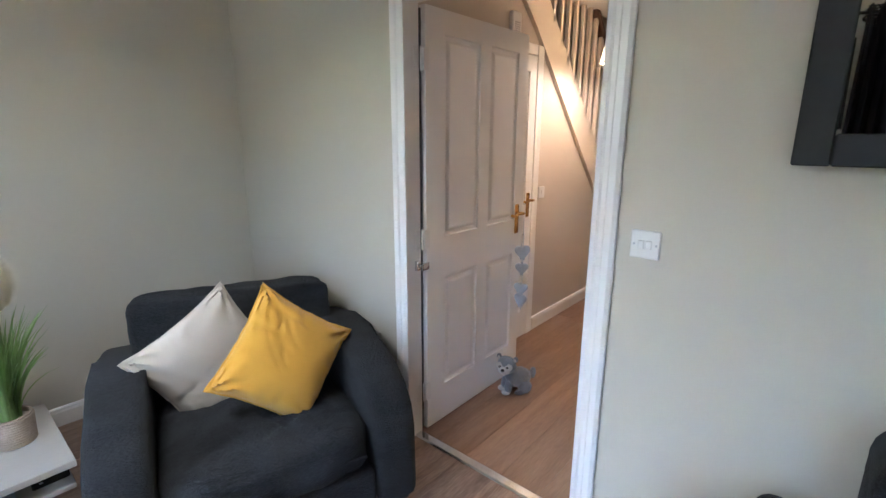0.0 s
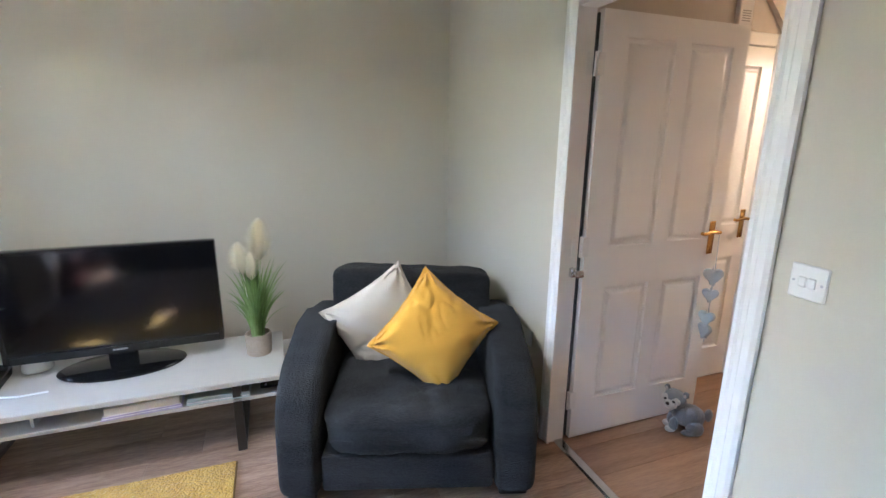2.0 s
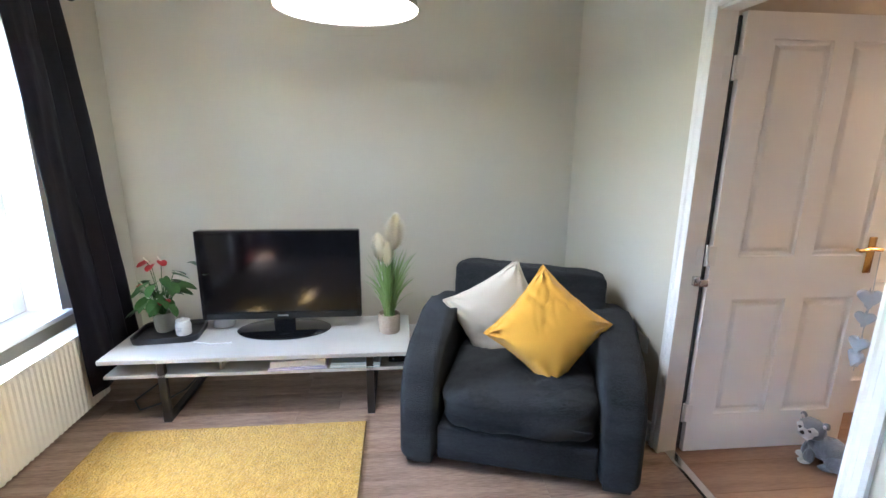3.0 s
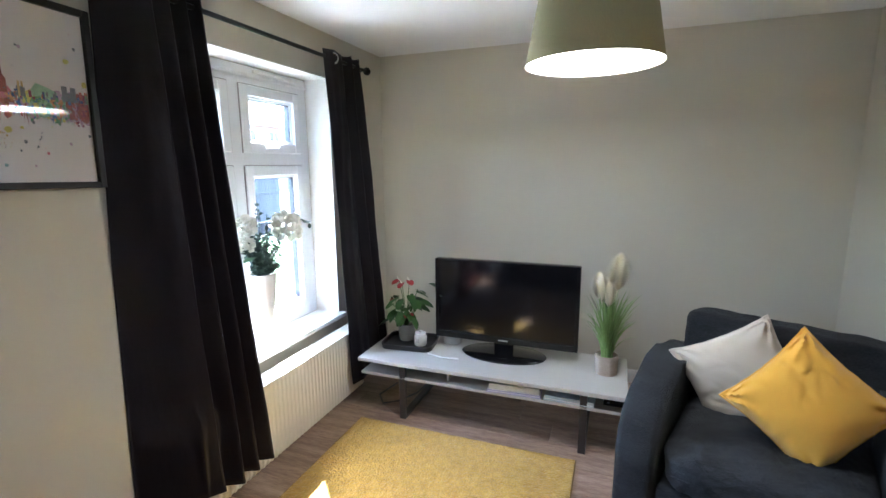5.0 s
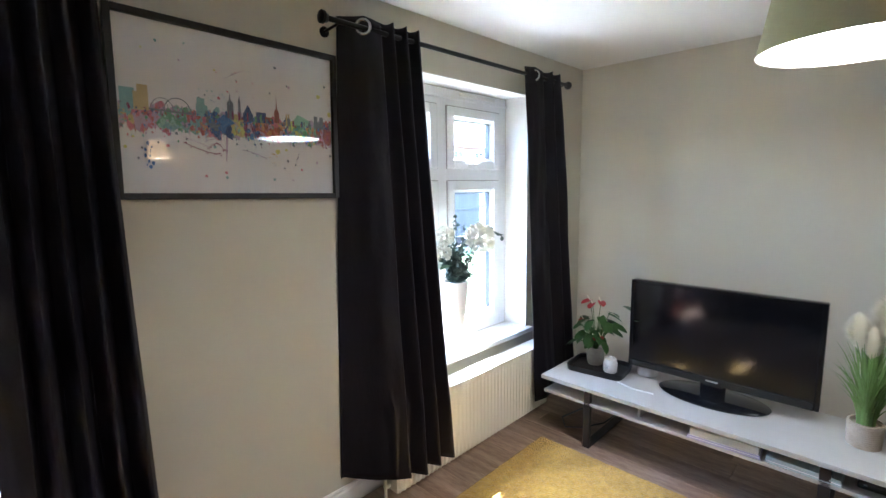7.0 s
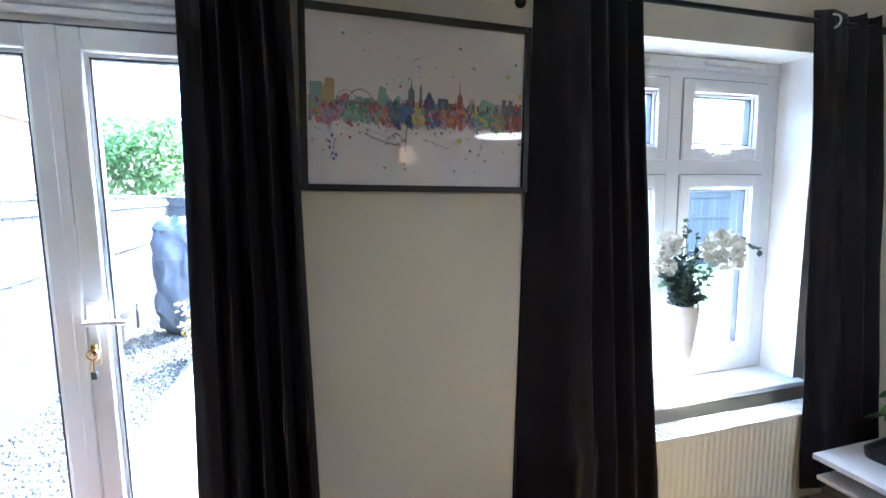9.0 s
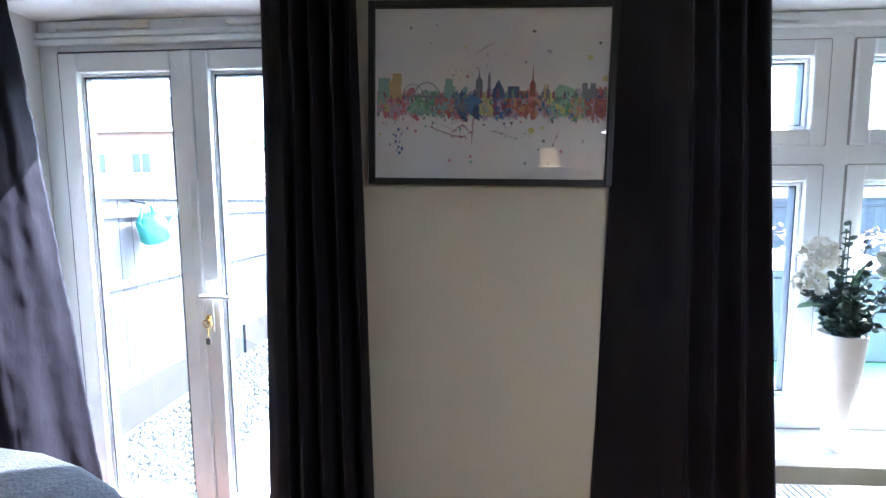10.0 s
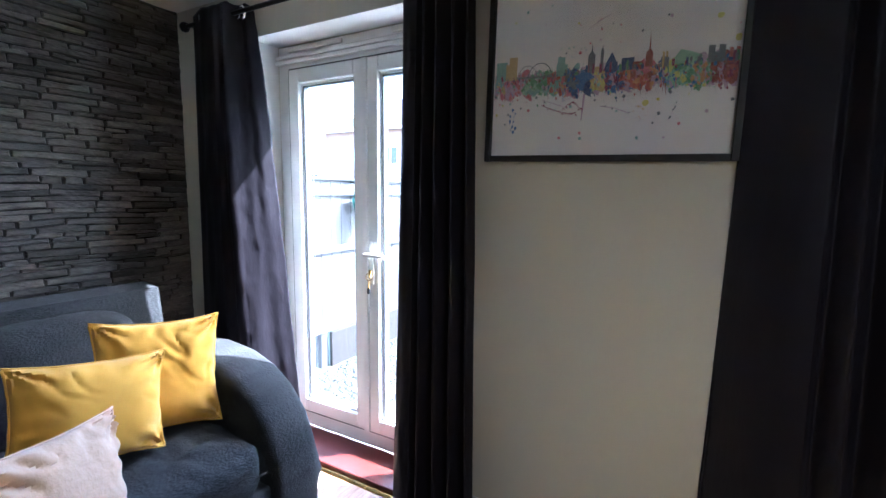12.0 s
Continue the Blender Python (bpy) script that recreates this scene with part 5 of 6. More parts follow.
def curtain(label, top, bottom, pole_z, z0, pleats, amp, seed, flat=0.42, flat_share=0.45, drift=0.0, lean=0.0, turn=0.0, tuck=0.0):
    """A hanging eyelet curtain: spans top=(x, x) at the pole and bottom=(x, x) at the hem; a nearly flat first panel, then pleats."""
    t = thing("curtain", label, "curtain", None, "black curtains")
    z1 = pole_z + 0.052
    bm, NXc, NZ = bmesh.new(), 26 + pleats * 26, 60 if not turn else 150

    def along(u):
        return u / flat * flat_share if u < flat else flat_share + (u - flat) / (1 - flat) * (1 - flat_share)

    def wave(u):
        return (u / flat) * math.pi - math.pi * 0.5 if u < flat else math.pi * 0.5 + (u - flat) / (1 - flat) * pleats * 2 * math.pi
    grid = []
    for j in range(NZ + 1):
        s = j / NZ
        row = []
        e = s ** 1.3
        a, b = top[0] + (bottom[0] - top[0]) * e, top[1] + (bottom[1] - top[1]) * e
        for i in range(NXc + 1):
            u = i / NXc
            uu = along(u)
            ph = wave(u) + 0.5 * noise.noise(Vector((u * 4 + seed, s * 1.5, 0)))
            k = amp * (0.85 + 0.35 * s + 0.35 * noise.noise(Vector((u * 3, s * 2.0, seed)))) * (0.45 if u < flat else 1.0)
            yy = POLE_Y + k * math.cos(ph) + drift * s * max(0.0, 1 - u / flat) + lean * s
            if turn:
                full = 0.45 + 0.55 * s ** 0.5
                v = max(0.0, (u - 0.5) / 0.5)
                uu = u / 0.5 * 0.72 if u < 0.5 else 0.72 + 0.28 * v
                hang = POLE_Y + (1 - 0.75 * min(1, v * 4)) * k * math.cos(ph)
                yy = hang + turn * full * (0.42 * min(1, u / 0.5) - v) + (0.010 * math.sin(v * 9 + s * 5) + 0.007 * noise.noise(Vector((v * 3 + s * 4, s * 17, seed))) + 0.004 * noise.noise(Vector((v * 6, s * 40, seed)))) * min(1, v * 4)
            yy += 0.006 * noise.noise(Vector((u * 9 + seed, s * 7, 3))) - tuck * max(0.0, 1 - u / flat) ** 2
            x = a + (b - a) * uu + 0.05 * k * math.sin(2 * ph)
            scallop = 0.010 * abs(math.sin(ph)) * (1 - s) ** 12
            z = z1 - scallop + (z0 - z1) * s + 0.006 * noise.noise(Vector((u * 5, seed, 1))) * s
            if x < 0.2 and z < 0.9:
                yy = max(yy, -1.672 + 0.004 * math.cos(ph) - max(0.0, x + 0.09) * 1.6 - max(0.0, z - 0.5) * 0.45)      # hangs over the radiator
            row.append(bm.verts.new((x, max(yy, SOUTH + 0.006) if x > 2.235 or x < 2.0 and not turn else yy, z)))
        grid.append(row)
    for r, q in zip(grid, grid[1:]):
        for i in range(NXc):
            bm.faces.new((r[i], r[i + 1], q[i + 1], q[i]))
    cl = part("cloth", bm, M_CURTAIN, t, "", True)
    so = cl.modifiers.new("thick", "SOLIDIFY")
    so.thickness, so.offset = 0.003, 0
    eyes = [(0.45 * flat, 50)] + [(flat + (1 - flat) * (k + 0.5) / (2 * pleats), 78 if k % 2 else -78) for k in range(2 * pleats)]
    for k, (u, yaw) in enumerate(eyes):
        x = top[0] + (top[1] - top[0]) * along(u)
        swing = Matrix.Rotation(radians(yaw), 3, "Z")
        ring = [Vector((0, 0.0295 * math.cos(a), 0.0295 * math.sin(a))) for a in np.linspace(0, 2 * math.pi, 25)[:-1]]
        part("eyelet", tube(bmesh.new(), [swing @ p + Vector((x, POLE_Y + (0.012 if k == 0 else -0.02), pole_z)) for p in ring], 0.0072, 8, close=True), M_CHROME, t, "chrome eyelet ring" if k == 0 else "", True)
    return t


curtain("black satin eyelet curtain drawn back at the window", (0.030, -0.385), (0.085, -0.435), POLE_W, 0.15, 3, 0.030, 1.0, drift=-0.21, lean=0.145, tuck=0.06)
curtain("black satin eyelet curtain bunched in the corner beside the window", (-1.27, -1.675), (-1.225, -1.705), POLE_W, 0.15, 2, 0.030, 5.0, flat=0.45, flat_share=0.5, lean=0.14)
curtain("black satin eyelet curtain drawn back beside the garden doors", (1.19, 0.885), (1.25, 0.850), POLE_D, 0.02, 4, 0.034, 9.0, flat=0.2, flat_share=0.2)
curtain("black satin eyelet curtain, partly sunlit, beside the garden doors", (2.54, 2.15), (2.60, 1.95), POLE_D, 0.02, 2, 0.026, 13.0, turn=0.26)


def pole(a, b, h, label):
    t = thing("curtain_pole", label, "curtain pole", None, "curtain poles")
    part("pole", tube(bmesh.new(), [(a, POLE_Y, h), (b, POLE_Y, h)], 0.0115, 16), M_BLACKMETAL, t, "", True)
    for x, s in ((a, -1), (b, 1)):
        m = Matrix.Translation((x, POLE_Y, h)) @ pose(0, 0, 0, 0, 90 * s, 0)
        part("finial", lathe(bmesh.new(), [(0.013, -0.004), (0.019, 0.0), (0.021, 0.012), (0.026, 0.016), (0.026, 0.028), (0.016, 0.034)], 24, True, m), M_BLACKMETAL, t, "", True)
        br = bmesh.new()
        tube(br, [(x + s * -0.05, SOUTH, h - 0.02), (x + s * -0.05, POLE_Y, h - 0.012)], 0.006, 10)
        lathe(br, [(0.022, 0), (0.022, 0.006), (0.008, 0.008)], 20, True, Matrix.Translation((x + s * -0.05, SOUTH, h - 0.02)) @ pose(0, 0, 0, -90))
        part("bracket", br, M_BLACKMETAL, t, "", True)


pole(-1.775, 0.115, POLE_W, "slim black metal curtain pole above the window")
pole(0.84, 2.60, POLE_D, "slim black metal curtain pole above the garden doors")


# ---- watercolour skyline print ----
random.seed(21)
PX0, PX1, PZ0, PZ1 = -0.393, 0.393, -0.282, 0.282
pic = thing("framed_print", "framed watercolour print of a city skyline in a thin black frame", "picture", pose(0.450, SOUTH, 1.804, 0, -1.2, 0))
F = 0.022
for s in ((PX0 - F, PX0, PZ0 - F, PZ1 + F), (PX1, PX1 + F, PZ0 - F, PZ1 + F), (PX0, PX1, PZ0 - F, PZ0), (PX0, PX1, PZ1, PZ1 + F)):
    part("frame_side", boxes((s[0], s[1], 0.004, 0.030, s[2], s[3]), bev=0.002), M_BLACK, pic)
art = part("print", boxes((PX0 - 0.003, PX1 + 0.003, 0.006, 0.012, PZ0 - 0.003, PZ1 + 0.003)), M_PAPER, pic, "white paper print")


def ink(name, c):
    return material("ink_" + name, c, tuple(min(0.7, k * 1.35 + 0.05) for k in c), rough=0.85, scale=30, fine=140, amount=0.9, bump=0)


INKS = {"teal": ink("teal", (0.22, 0.36, 0.35)), "amber": ink("amber", (0.50, 0.36, 0.17)), "rose": ink("rose", (0.50, 0.16, 0.20)), "green": ink("green", (0.13, 0.28, 0.16)),
        "navy": ink("navy", (0.05, 0.08, 0.20)), "red": ink("red", (0.40, 0.11, 0.09)), "rust": ink("rust", (0.26, 0.08, 0.06)), "mint": ink("mint", (0.28, 0.44, 0.33)), "blue": ink("blue", (0.08, 0.17, 0.38)),
        "slate": ink("slate", (0.16, 0.17, 0.19)), "orange": ink("orange", (0.52, 0.25, 0.12)), "plum": ink("plum", (0.22, 0.05, 0.10)), "wash": ink("wash", (0.42, 0.30, 0.40)), "yellow": ink("yellow", (0.62, 0.52, 0.14))}
PW, PH = PX1 - PX0, PZ1 - PZ0
sheets = {k: bmesh.new() for k in INKS}
level = [0]


def put(colour, pts):
    """A flat patch of ink; pts in print units from its left edge and its foot."""
    level[0] += 1
    y = 0.01215 + 0.0000011 * level[0]
    bm = sheets[colour]
    vs = [bm.verts.new((PX1 - PW * min(0.995, max(0.005, u)), y, PZ0 + PH * (v + 0.035))) for u, v in pts]
    bm.faces.new(vs)


def dab(colour, u, v, r, rough=0.35, n=11, tall=1.0):
    k = random.uniform(0, 9)
    put(colour, [(u + r * (1 + rough * noise.noise(Vector((math.cos(a) * 1.3 + k, math.sin(a) * 1.3, k)))) * math.cos(a) * PH / PW, v + tall * r * (1 + rough * noise.noise(Vector((math.cos(a) * 1.3, math.sin(a) * 1.3 + k, k)))) * math.sin(a)) for a in np.linspace(0, 2 * math.pi, n + 1)[:-1]])


BASE = 0.455
bands = [(0.0, 0.10, "teal amber rose wash"), (0.08, 0.18, "rose wash red"), (0.16, 0.30, "green mint teal"), (0.28, 0.40, "red orange teal rose"), (0.36, 0.48, "blue navy slate"), (0.46, 0.56, "mint yellow amber"),
         (0.52, 0.64, "navy blue plum"), (0.58, 0.76, "red rust orange rose"), (0.74, 0.86, "green mint blue yellow"), (0.84, 0.94, "green mint orange"), (0.92, 1.0, "plum red rust")]
for a, b, cols in bands:
    cols = cols.split()
    for i in range(64):      # broad washes
        dab(random.choice(cols + ["wash"]), random.uniform(a, b), BASE - 0.035 + random.uniform(-0.06, 0.04), random.uniform(0.012, 0.030), 1.5, 21, random.uniform(0.7, 1.5))
    for i in range(44):
        dab(random.choice(cols), random.uniform(a - 0.01, b + 0.01), BASE + random.triangular(-0.125, 0.025, -0.03), random.choice([0.004, 0.006, 0.008, 0.012, 0.017]), 1.2, 15, random.uniform(0.6, 1.9))
    for i in range(18):
        dab(random.choice(cols), random.uniform(a, b), BASE - 0.06 - abs(random.gauss(0.03, 0.045)), random.uniform(0.0018, 0.007), 0.5, 8, random.uniform(0.8, 2.0))
def tower(c, a, b, top, foot=BASE - 0.01):
    put(c, [(a, foot), (b, foot), (b, top - random.uniform(0, 0.006)), (a, top)])
def spire(c, u, w, shoulder, top):
    put(c, [(u - w, BASE), (u + w, BASE), (u + w, shoulder), (u + w * 0.25, shoulder + 0.02), (u, top), (u - w * 0.25, shoulder + 0.02), (u - w, shoulder)])
tower("teal", 0.012, 0.065, 0.565); tower("amber", 0.075, 0.115, 0.590); tower("amber", 0.06, 0.08, 0.55)
tower("teal", 0.305, 0.338, 0.560); tower("teal", 0.30, 0.35, 0.52)
spire("slate", 0.452, 0.015, 0.55, 0.625); tower("slate", 0.437, 0.467, 0.55); spire("slate", 0.495, 0.006, 0.57, 0.605)
tower("navy", 0.51, 0.56, 0.50); put("navy", [(0.515, 0.50), (0.555, 0.50), (0.545, 0.53), (0.535, 0.555), (0.525, 0.53)])
tower("navy", 0.575, 0.625, 0.515); tower("rust", 0.62, 0.66, 0.49); spire("rust", 0.681, 0.013, 0.53, 0.655)
tower("slate", 0.725, 0.745, 0.50); tower("amber", 0.73, 0.738, 0.53); tower("amber", 0.742, 0.75, 0.53)
put("mint", [(0.76, BASE), (0.87, BASE), (0.87, 0.49), (0.83, 0.515), (0.795, 0.53), (0.775, 0.49)])
for u in (0.89, 0.925):
    tower("slate", u, u + 0.022, 0.535)
tower("slate", 0.89, 0.945, 0.50); tower("plum", 0.955, 0.992, 0.50); tower("red", 0.96, 0.972, 0.515); tower("red", 0.982, 0.994, 0.515)
for i in range(44):
    u = random.uniform(0.24, 0.99)
    tower(random.choice(["slate", "navy", "rust", "green", "plum", "slate"]), u, u + random.uniform(0.004, 0.014), BASE + random.choice([0.01, 0.02, 0.03, 0.045]))
for i in range(150):
    u = random.uniform(0.01, 0.99)
    dab(random.choice(["navy", "slate", "plum", "rust", "green", "blue"]), u, BASE + random.gauss(-0.02, 0.022), random.uniform(0.002, 0.008), 0.9, 9, random.uniform(0.6, 1.8))
for i in range(34):
    u, v = random.uniform(0.02, 0.98), BASE - random.uniform(0.06, 0.10)
    w, ln = random.uniform(0.0012, 0.003), random.uniform(0.02, 0.09)
    put(random.choice(["rose", "wash", "slate", "blue", "rust"]), [(u - w, v), (u + w, v), (u + w * 0.3 + random.uniform(-0.006, 0.006), v - ln)])
for k in range(14):      # arched bridge
    a0, a1 = math.pi * k / 14, math.pi * (k + 1) / 14
    f = lambda a, r: (0.225 - 0.055 * r * math.cos(a), 0.455 + 0.085 * r * math.sin(a))
    put("slate", [f(a0, 1.0), f(a1, 1.0), f(a1, 0.93), f(a0, 0.93)])
    f = lambda a, r: (0.165 - 0.045 * r * math.cos(a), 0.455 + 0.075 * r * math.sin(a))
    put("slate", [f(a0, 1.0), f(a1, 1.0), f(a1, 0.95), f(a0, 0.95)])
put("slate", [(0.115, 0.462), (0.285, 0.455), (0.285, 0.446), (0.115, 0.452)])
for u in np.linspace(0.13, 0.28, 9):
    put("slate", [(u, 0.45), (u + 0.002, 0.45), (u + 0.002, 0.495), (u, 0.495)])
dab("blue", 0.435, 0.405, 0.045, 1.4, 24, 1.2); dab("navy", 0.44, 0.365, 0.024, 1.2, 16, 2.2); dab("blue", 0.415, 0.43, 0.026, 1.4, 18, 1.0)
put("wash", [(0.425, 0.33), (0.435, 0.33), (0.425, 0.17), (0.421, 0.17)])
for i in range(95):
    dab(random.choice(["slate", "wash", "navy", "rose", "yellow", "teal", "slate"]), random.random(), random.choice([random.uniform(0.05, 0.40), random.uniform(0.20, 0.42), random.uniform(0.56, 0.92)]), random.choice([0.002, 0.003, 0.004, 0.007, 0.010]), 0.4, 8)
for pts in (((0.24, 0.275), (0.29, 0.245), (0.335, 0.225), (0.37, 0.215), (0.40, 0.22)), ((0.335, 0.235), (0.36, 0.27), (0.385, 0.285), (0.41, 0.25), (0.43, 0.235)), ((0.50, 0.25), (0.56, 0.235), (0.62, 0.20)), ((0.80, 0.26), (0.785, 0.20), (0.77, 0.15))):
    for (u0, v0), (u1, v1) in zip(pts, pts[1:]):     # trickled lines of ink
        put("plum" if u0 < 0.45 else "wash", [(u0, v0), (u1, v1), (u1, v1 + 0.005), (u0, v0 + 0.004)])
        for i in range(4):
            q = random.random()
            dab("plum" if u0 < 0.45 else "slate", u0 + (u1 - u0) * q, v0 + (v1 - v0) * q + random.uniform(-0.012, 0.012), random.uniform(0.002, 0.006), 0.5, 8)
for i in range(16):
    dab(random.choice(["orange", "orange", "rose", "amber"]), random.gauss(0.655, 0.018), random.uniform(0.12, 0.25), random.uniform(0.002, 0.007), 0.8, 9)
    dab("blue", random.gauss(0.105, 0.008), random.uniform(0.11, 0.26), random.uniform(0.002, 0.009), 0.6, 9, 1.5)
    dab(random.choice(["blue", "slate", "teal"]), random.gauss(0.37, 0.04), random.uniform(0.54, 0.62), random.uniform(0.002, 0.006), 0.5, 8)
    dab(random.choice(["slate", "rose", "wash"]), random.gauss(0.52, 0.05), random.uniform(0.58, 0.78), random.uniform(0.002, 0.006), 0.5, 8)
for u, v, r in ((0.92, 0.68, 0.016), (0.985, 0.56, 0.018), (0.68, 0.255, 0.018)):
    dab("yellow", u, v, r, 0.4, 10)
for (u0, v0), (u1, v1) in (((0.24, 0.31), (0.36, 0.25)), ((0.33, 0.29), (0.39, 0.32)), ((0.43, 0.70), (0.52, 0.77))):
    put("wash", [(u0, v0), (u1, v1), (u1, v1 + 0.004), (u0, v0 + 0.003)])
for k, bm in sheets.items():
    part("ink_" + k, bm, INKS[k], art)
g = part("pane", boxes((PX0 - 0.002, PX1 + 0.002, 0.021, 0.0225, PZ0 - 0.002, PZ1 + 0.002)), M_PICGLASS, pic, "clear picture glass")
g.visible_shadow = False

# ---- vase of flowers on the window board ----
random.seed(8)
va = thing("flower_vase", "tall cream vase of eucalyptus and ivory blooms on the window board", "vase", pose(-0.785, -1.915, WN[2] + 0.004))
part("vase", lathe(bmesh.new(), [(0.032, 0.0), (0.034, 0.006), (0.036, 0.05), (0.050, 0.18), (0.066, 0.32), (0.073, 0.40), (0.074, 0.425), (0.070, 0.428), (0.067, 0.41), (0.058, 0.30)], 40), M_CERAMIC, va, "tapered cream ceramic vase", True)
sb, lb = bmesh.new(), bmesh.new()
for i in range(64):
    a = i * 2.4
    r, h = random.uniform(0.02, 0.165), random.uniform(0.45, 0.66)
    if i < 4:
        h, r = 0.72 + 0.03 * i, random.uniform(0.02, 0.08)
    top = Vector((r * math.cos(a), r * 0.55 * math.sin(a) + 0.015, h))
    base = Vector((0.02 * math.cos(a), 0.02 * math.sin(a), 0.40))
    mid = base.lerp(top, 0.5) + Vector((0, 0, 0.02))
    tube(sb, [base, mid, top], 0.0018, 5)
    for k in range(13):
        s = 0.15 + 0.85 * k / 12
        p = base.lerp(mid, s * 2) if s < 0.5 else mid.lerp(top, s * 2 - 1)
        d = Vector((random.uniform(-1, 1), random.uniform(-1, 1), random.uniform(-0.3, 0.6)))
        leaf_shape(lb, at_dir(p, d, random.uniform(-60, 60)), random.uniform(0.020, 0.034), random.uniform(0.018, 0.029), 0.1, 4)
for i in range(9):
    leaf_shape(lb, at_dir((-0.29 - 0.015 * i, 0.03, 0.715 - 0.007 * i), (random.uniform(-1, 0.3), random.uniform(-0.6, 0.6), random.uniform(-0.5, 0.7))), 0.032, 0.024, 0.1, 4)
tube(sb, [(-0.03, 0.0, 0.42), (-0.14, 0.03, 0.66), (-0.28, 0.03, 0.715), (-0.42, 0.03, 0.655)], 0.002, 5)
part("foliage_support", sb, M_EUCA, va)
part("leaves", lb, M_EUCA, va, "grey-green eucalyptus leaves")
for p, d in (((-0.09, 0.05, 0.52), (-1, 0.2, -0.1)), ((0.10, 0.05, 0.54), (1, 0.3, 0.1)), ((0.02, 0.05, 0.60), (-0.2, 0.3, 1))):
    part("broad_leaf", leaf_shape(bmesh.new(), at_dir(p, d), 0.12, 0.05, 0.15, 7), M_LEAF, va, "", True)
for (cx, cy, cz), rr in (((-0.185, 0.03, 0.665), 0.082), ((0.095, 0.0, 0.70), 0.055), ((0.13, 0.02, 0.61), 0.045)):
    bm = bmesh.new()
    for i in range(150):
        a, b = random.uniform(0, 2 * math.pi), math.acos(random.uniform(-0.8, 1))
        d = Vector((math.sin(b) * math.cos(a), math.sin(b) * math.sin(a), math.cos(b)))
        p = Vector((cx, cy, cz)) + d * rr * random.uniform(0.55, 0.85)
        leaf_shape(bm, at_dir(p, d + 0.6 * Vector((random.uniform(-1, 1), random.uniform(-1, 1), random.uniform(-1, 1))), random.uniform(-90, 90)), rr * 0.5, rr * 0.5, -0.3, 4)
    part("bloom", bm, M_PETAL, va, "full ivory bloom", True)

# ---- garden ----
GZ = -0.16
structure("ground", boxes((-400, 400, -800, OUT - 0.01, GZ - 0.2, GZ)), M_GROUND, "garden ground reaching to the distance", "ground")
structure("lawn", boxes((-7.5, -0.6, -8.3, -3.6, GZ, GZ + 0.02)), M_LAWN, "short green artificial lawn", "lawn")
FX, FY = 2.95, -8.6


def fence_run(label, p, q, top, first=0.0):
    d = Vector((q[0] - p[0], q[1] - p[1], 0))
    ln = d.length
    ang = math.degrees(math.atan2(d.y, d.x))
    t = thing("fence", label, "fence", pose(p[0], p[1], GZ, 0, 0, ang), "garden fences")
    n = int(ln / 0.125)
    me = None
    for i in range(n):
        x = i * ln / n
        if me is None:
            b = part("fence_board", prism(bmesh.new(), [(0, -0.004), (0.132, -0.008), (0.132, 0.006), (0, 0.002)], 0.32, top - GZ, "z"), M_FENCE, t)
            me = b.data
        else:
            b = new("fence_board", me)
            b.parent = t
        b.location = (x, 0.0, 0.004 * math.sin(i * 12.9))
    for z in (1.05, top - GZ - 0.10):
        part("rail", boxes((0, ln, 0.007, 0.030, z - 0.030, z + 0.030), bev=0.004), M_FENCE, t)
    part("capping", boxes((0, ln, -0.05, 0.03, top - GZ, top - GZ + 0.03), bev=0.005), M_FENCE, t)
    for k in range(int(ln / 1.83) + 1):
        part("post", boxes((k * 1.83 - 0.045, k * 1.83 + 0.045, -0.105, -0.012, 0, top - GZ + 0.05), bev=0.006), M_FENCE, t)
        if k * 1.83 + 1.74 < ln + 0.5:
            part("gravel_board", boxes((k * 1.83 + 0.05, min(ln, k * 1.83 + 1.78), -0.008, 0.022, 0.0, 0.315), bev=0.005), M_GRAVELBOARD, t)
    return t


fence_run("weathered pale grey boarded side fence with brown gravel boards", (FX, FY), (FX, OUT - 0.02), 1.48)
fence_run("weathered pale grey boarded fence along the end of the garden", (-9.0, FY), (FX, FY), 1.45)

# gravel strip and patio
random.seed(31)
bm = bmesh.new()
for i in range(5200):
    x, y, r = random.uniform(2.05, 2.9), random.uniform(-7.5, -2.3), random.uniform(0.010, 0.022)
    c = Vector((x, y, GZ + 0.006))
    k = random.uniform(0, 6.28)
    ring = [bm.verts.new(c + Vector((r * random.uniform(0.7, 1.2) * math.cos(k + a), r * random.uniform(0.7, 1.2) * math.sin(k + a), 0))) for a in (0, 1.26, 2.5, 3.77, 5.03)]
    tp = bm.verts.new(c + Vector((random.uniform(-0.3, 0.3) * r, random.uniform(-0.3, 0.3) * r, r * random.uniform(0.5, 0.9))))
    for a in range(5):
        bm.faces.new((ring[a], ring[(a + 1) % 5], tp))
gv = part("gravel", bm, M_GRAVEL)
tagged(gv, "loose grey gravel strip along the fence", "gravel", "", "stuff")
pv = thing("pavement", "pale paved patio outside the garden doors", "pavement", pose(0, 0, GZ))
pv["kind"] = "structure"
for i in range(7):
    for j in range(5):
        x, y = 2.0 - 0.6 * (i + 1), OUT - 0.02 - 0.6 * (j + 1)
        part("slab", boxes((x + 0.004, x + 0.596, y + 0.004, y + 0.596, 0, 0.035), bev=0.004), M_PATIO, pv)

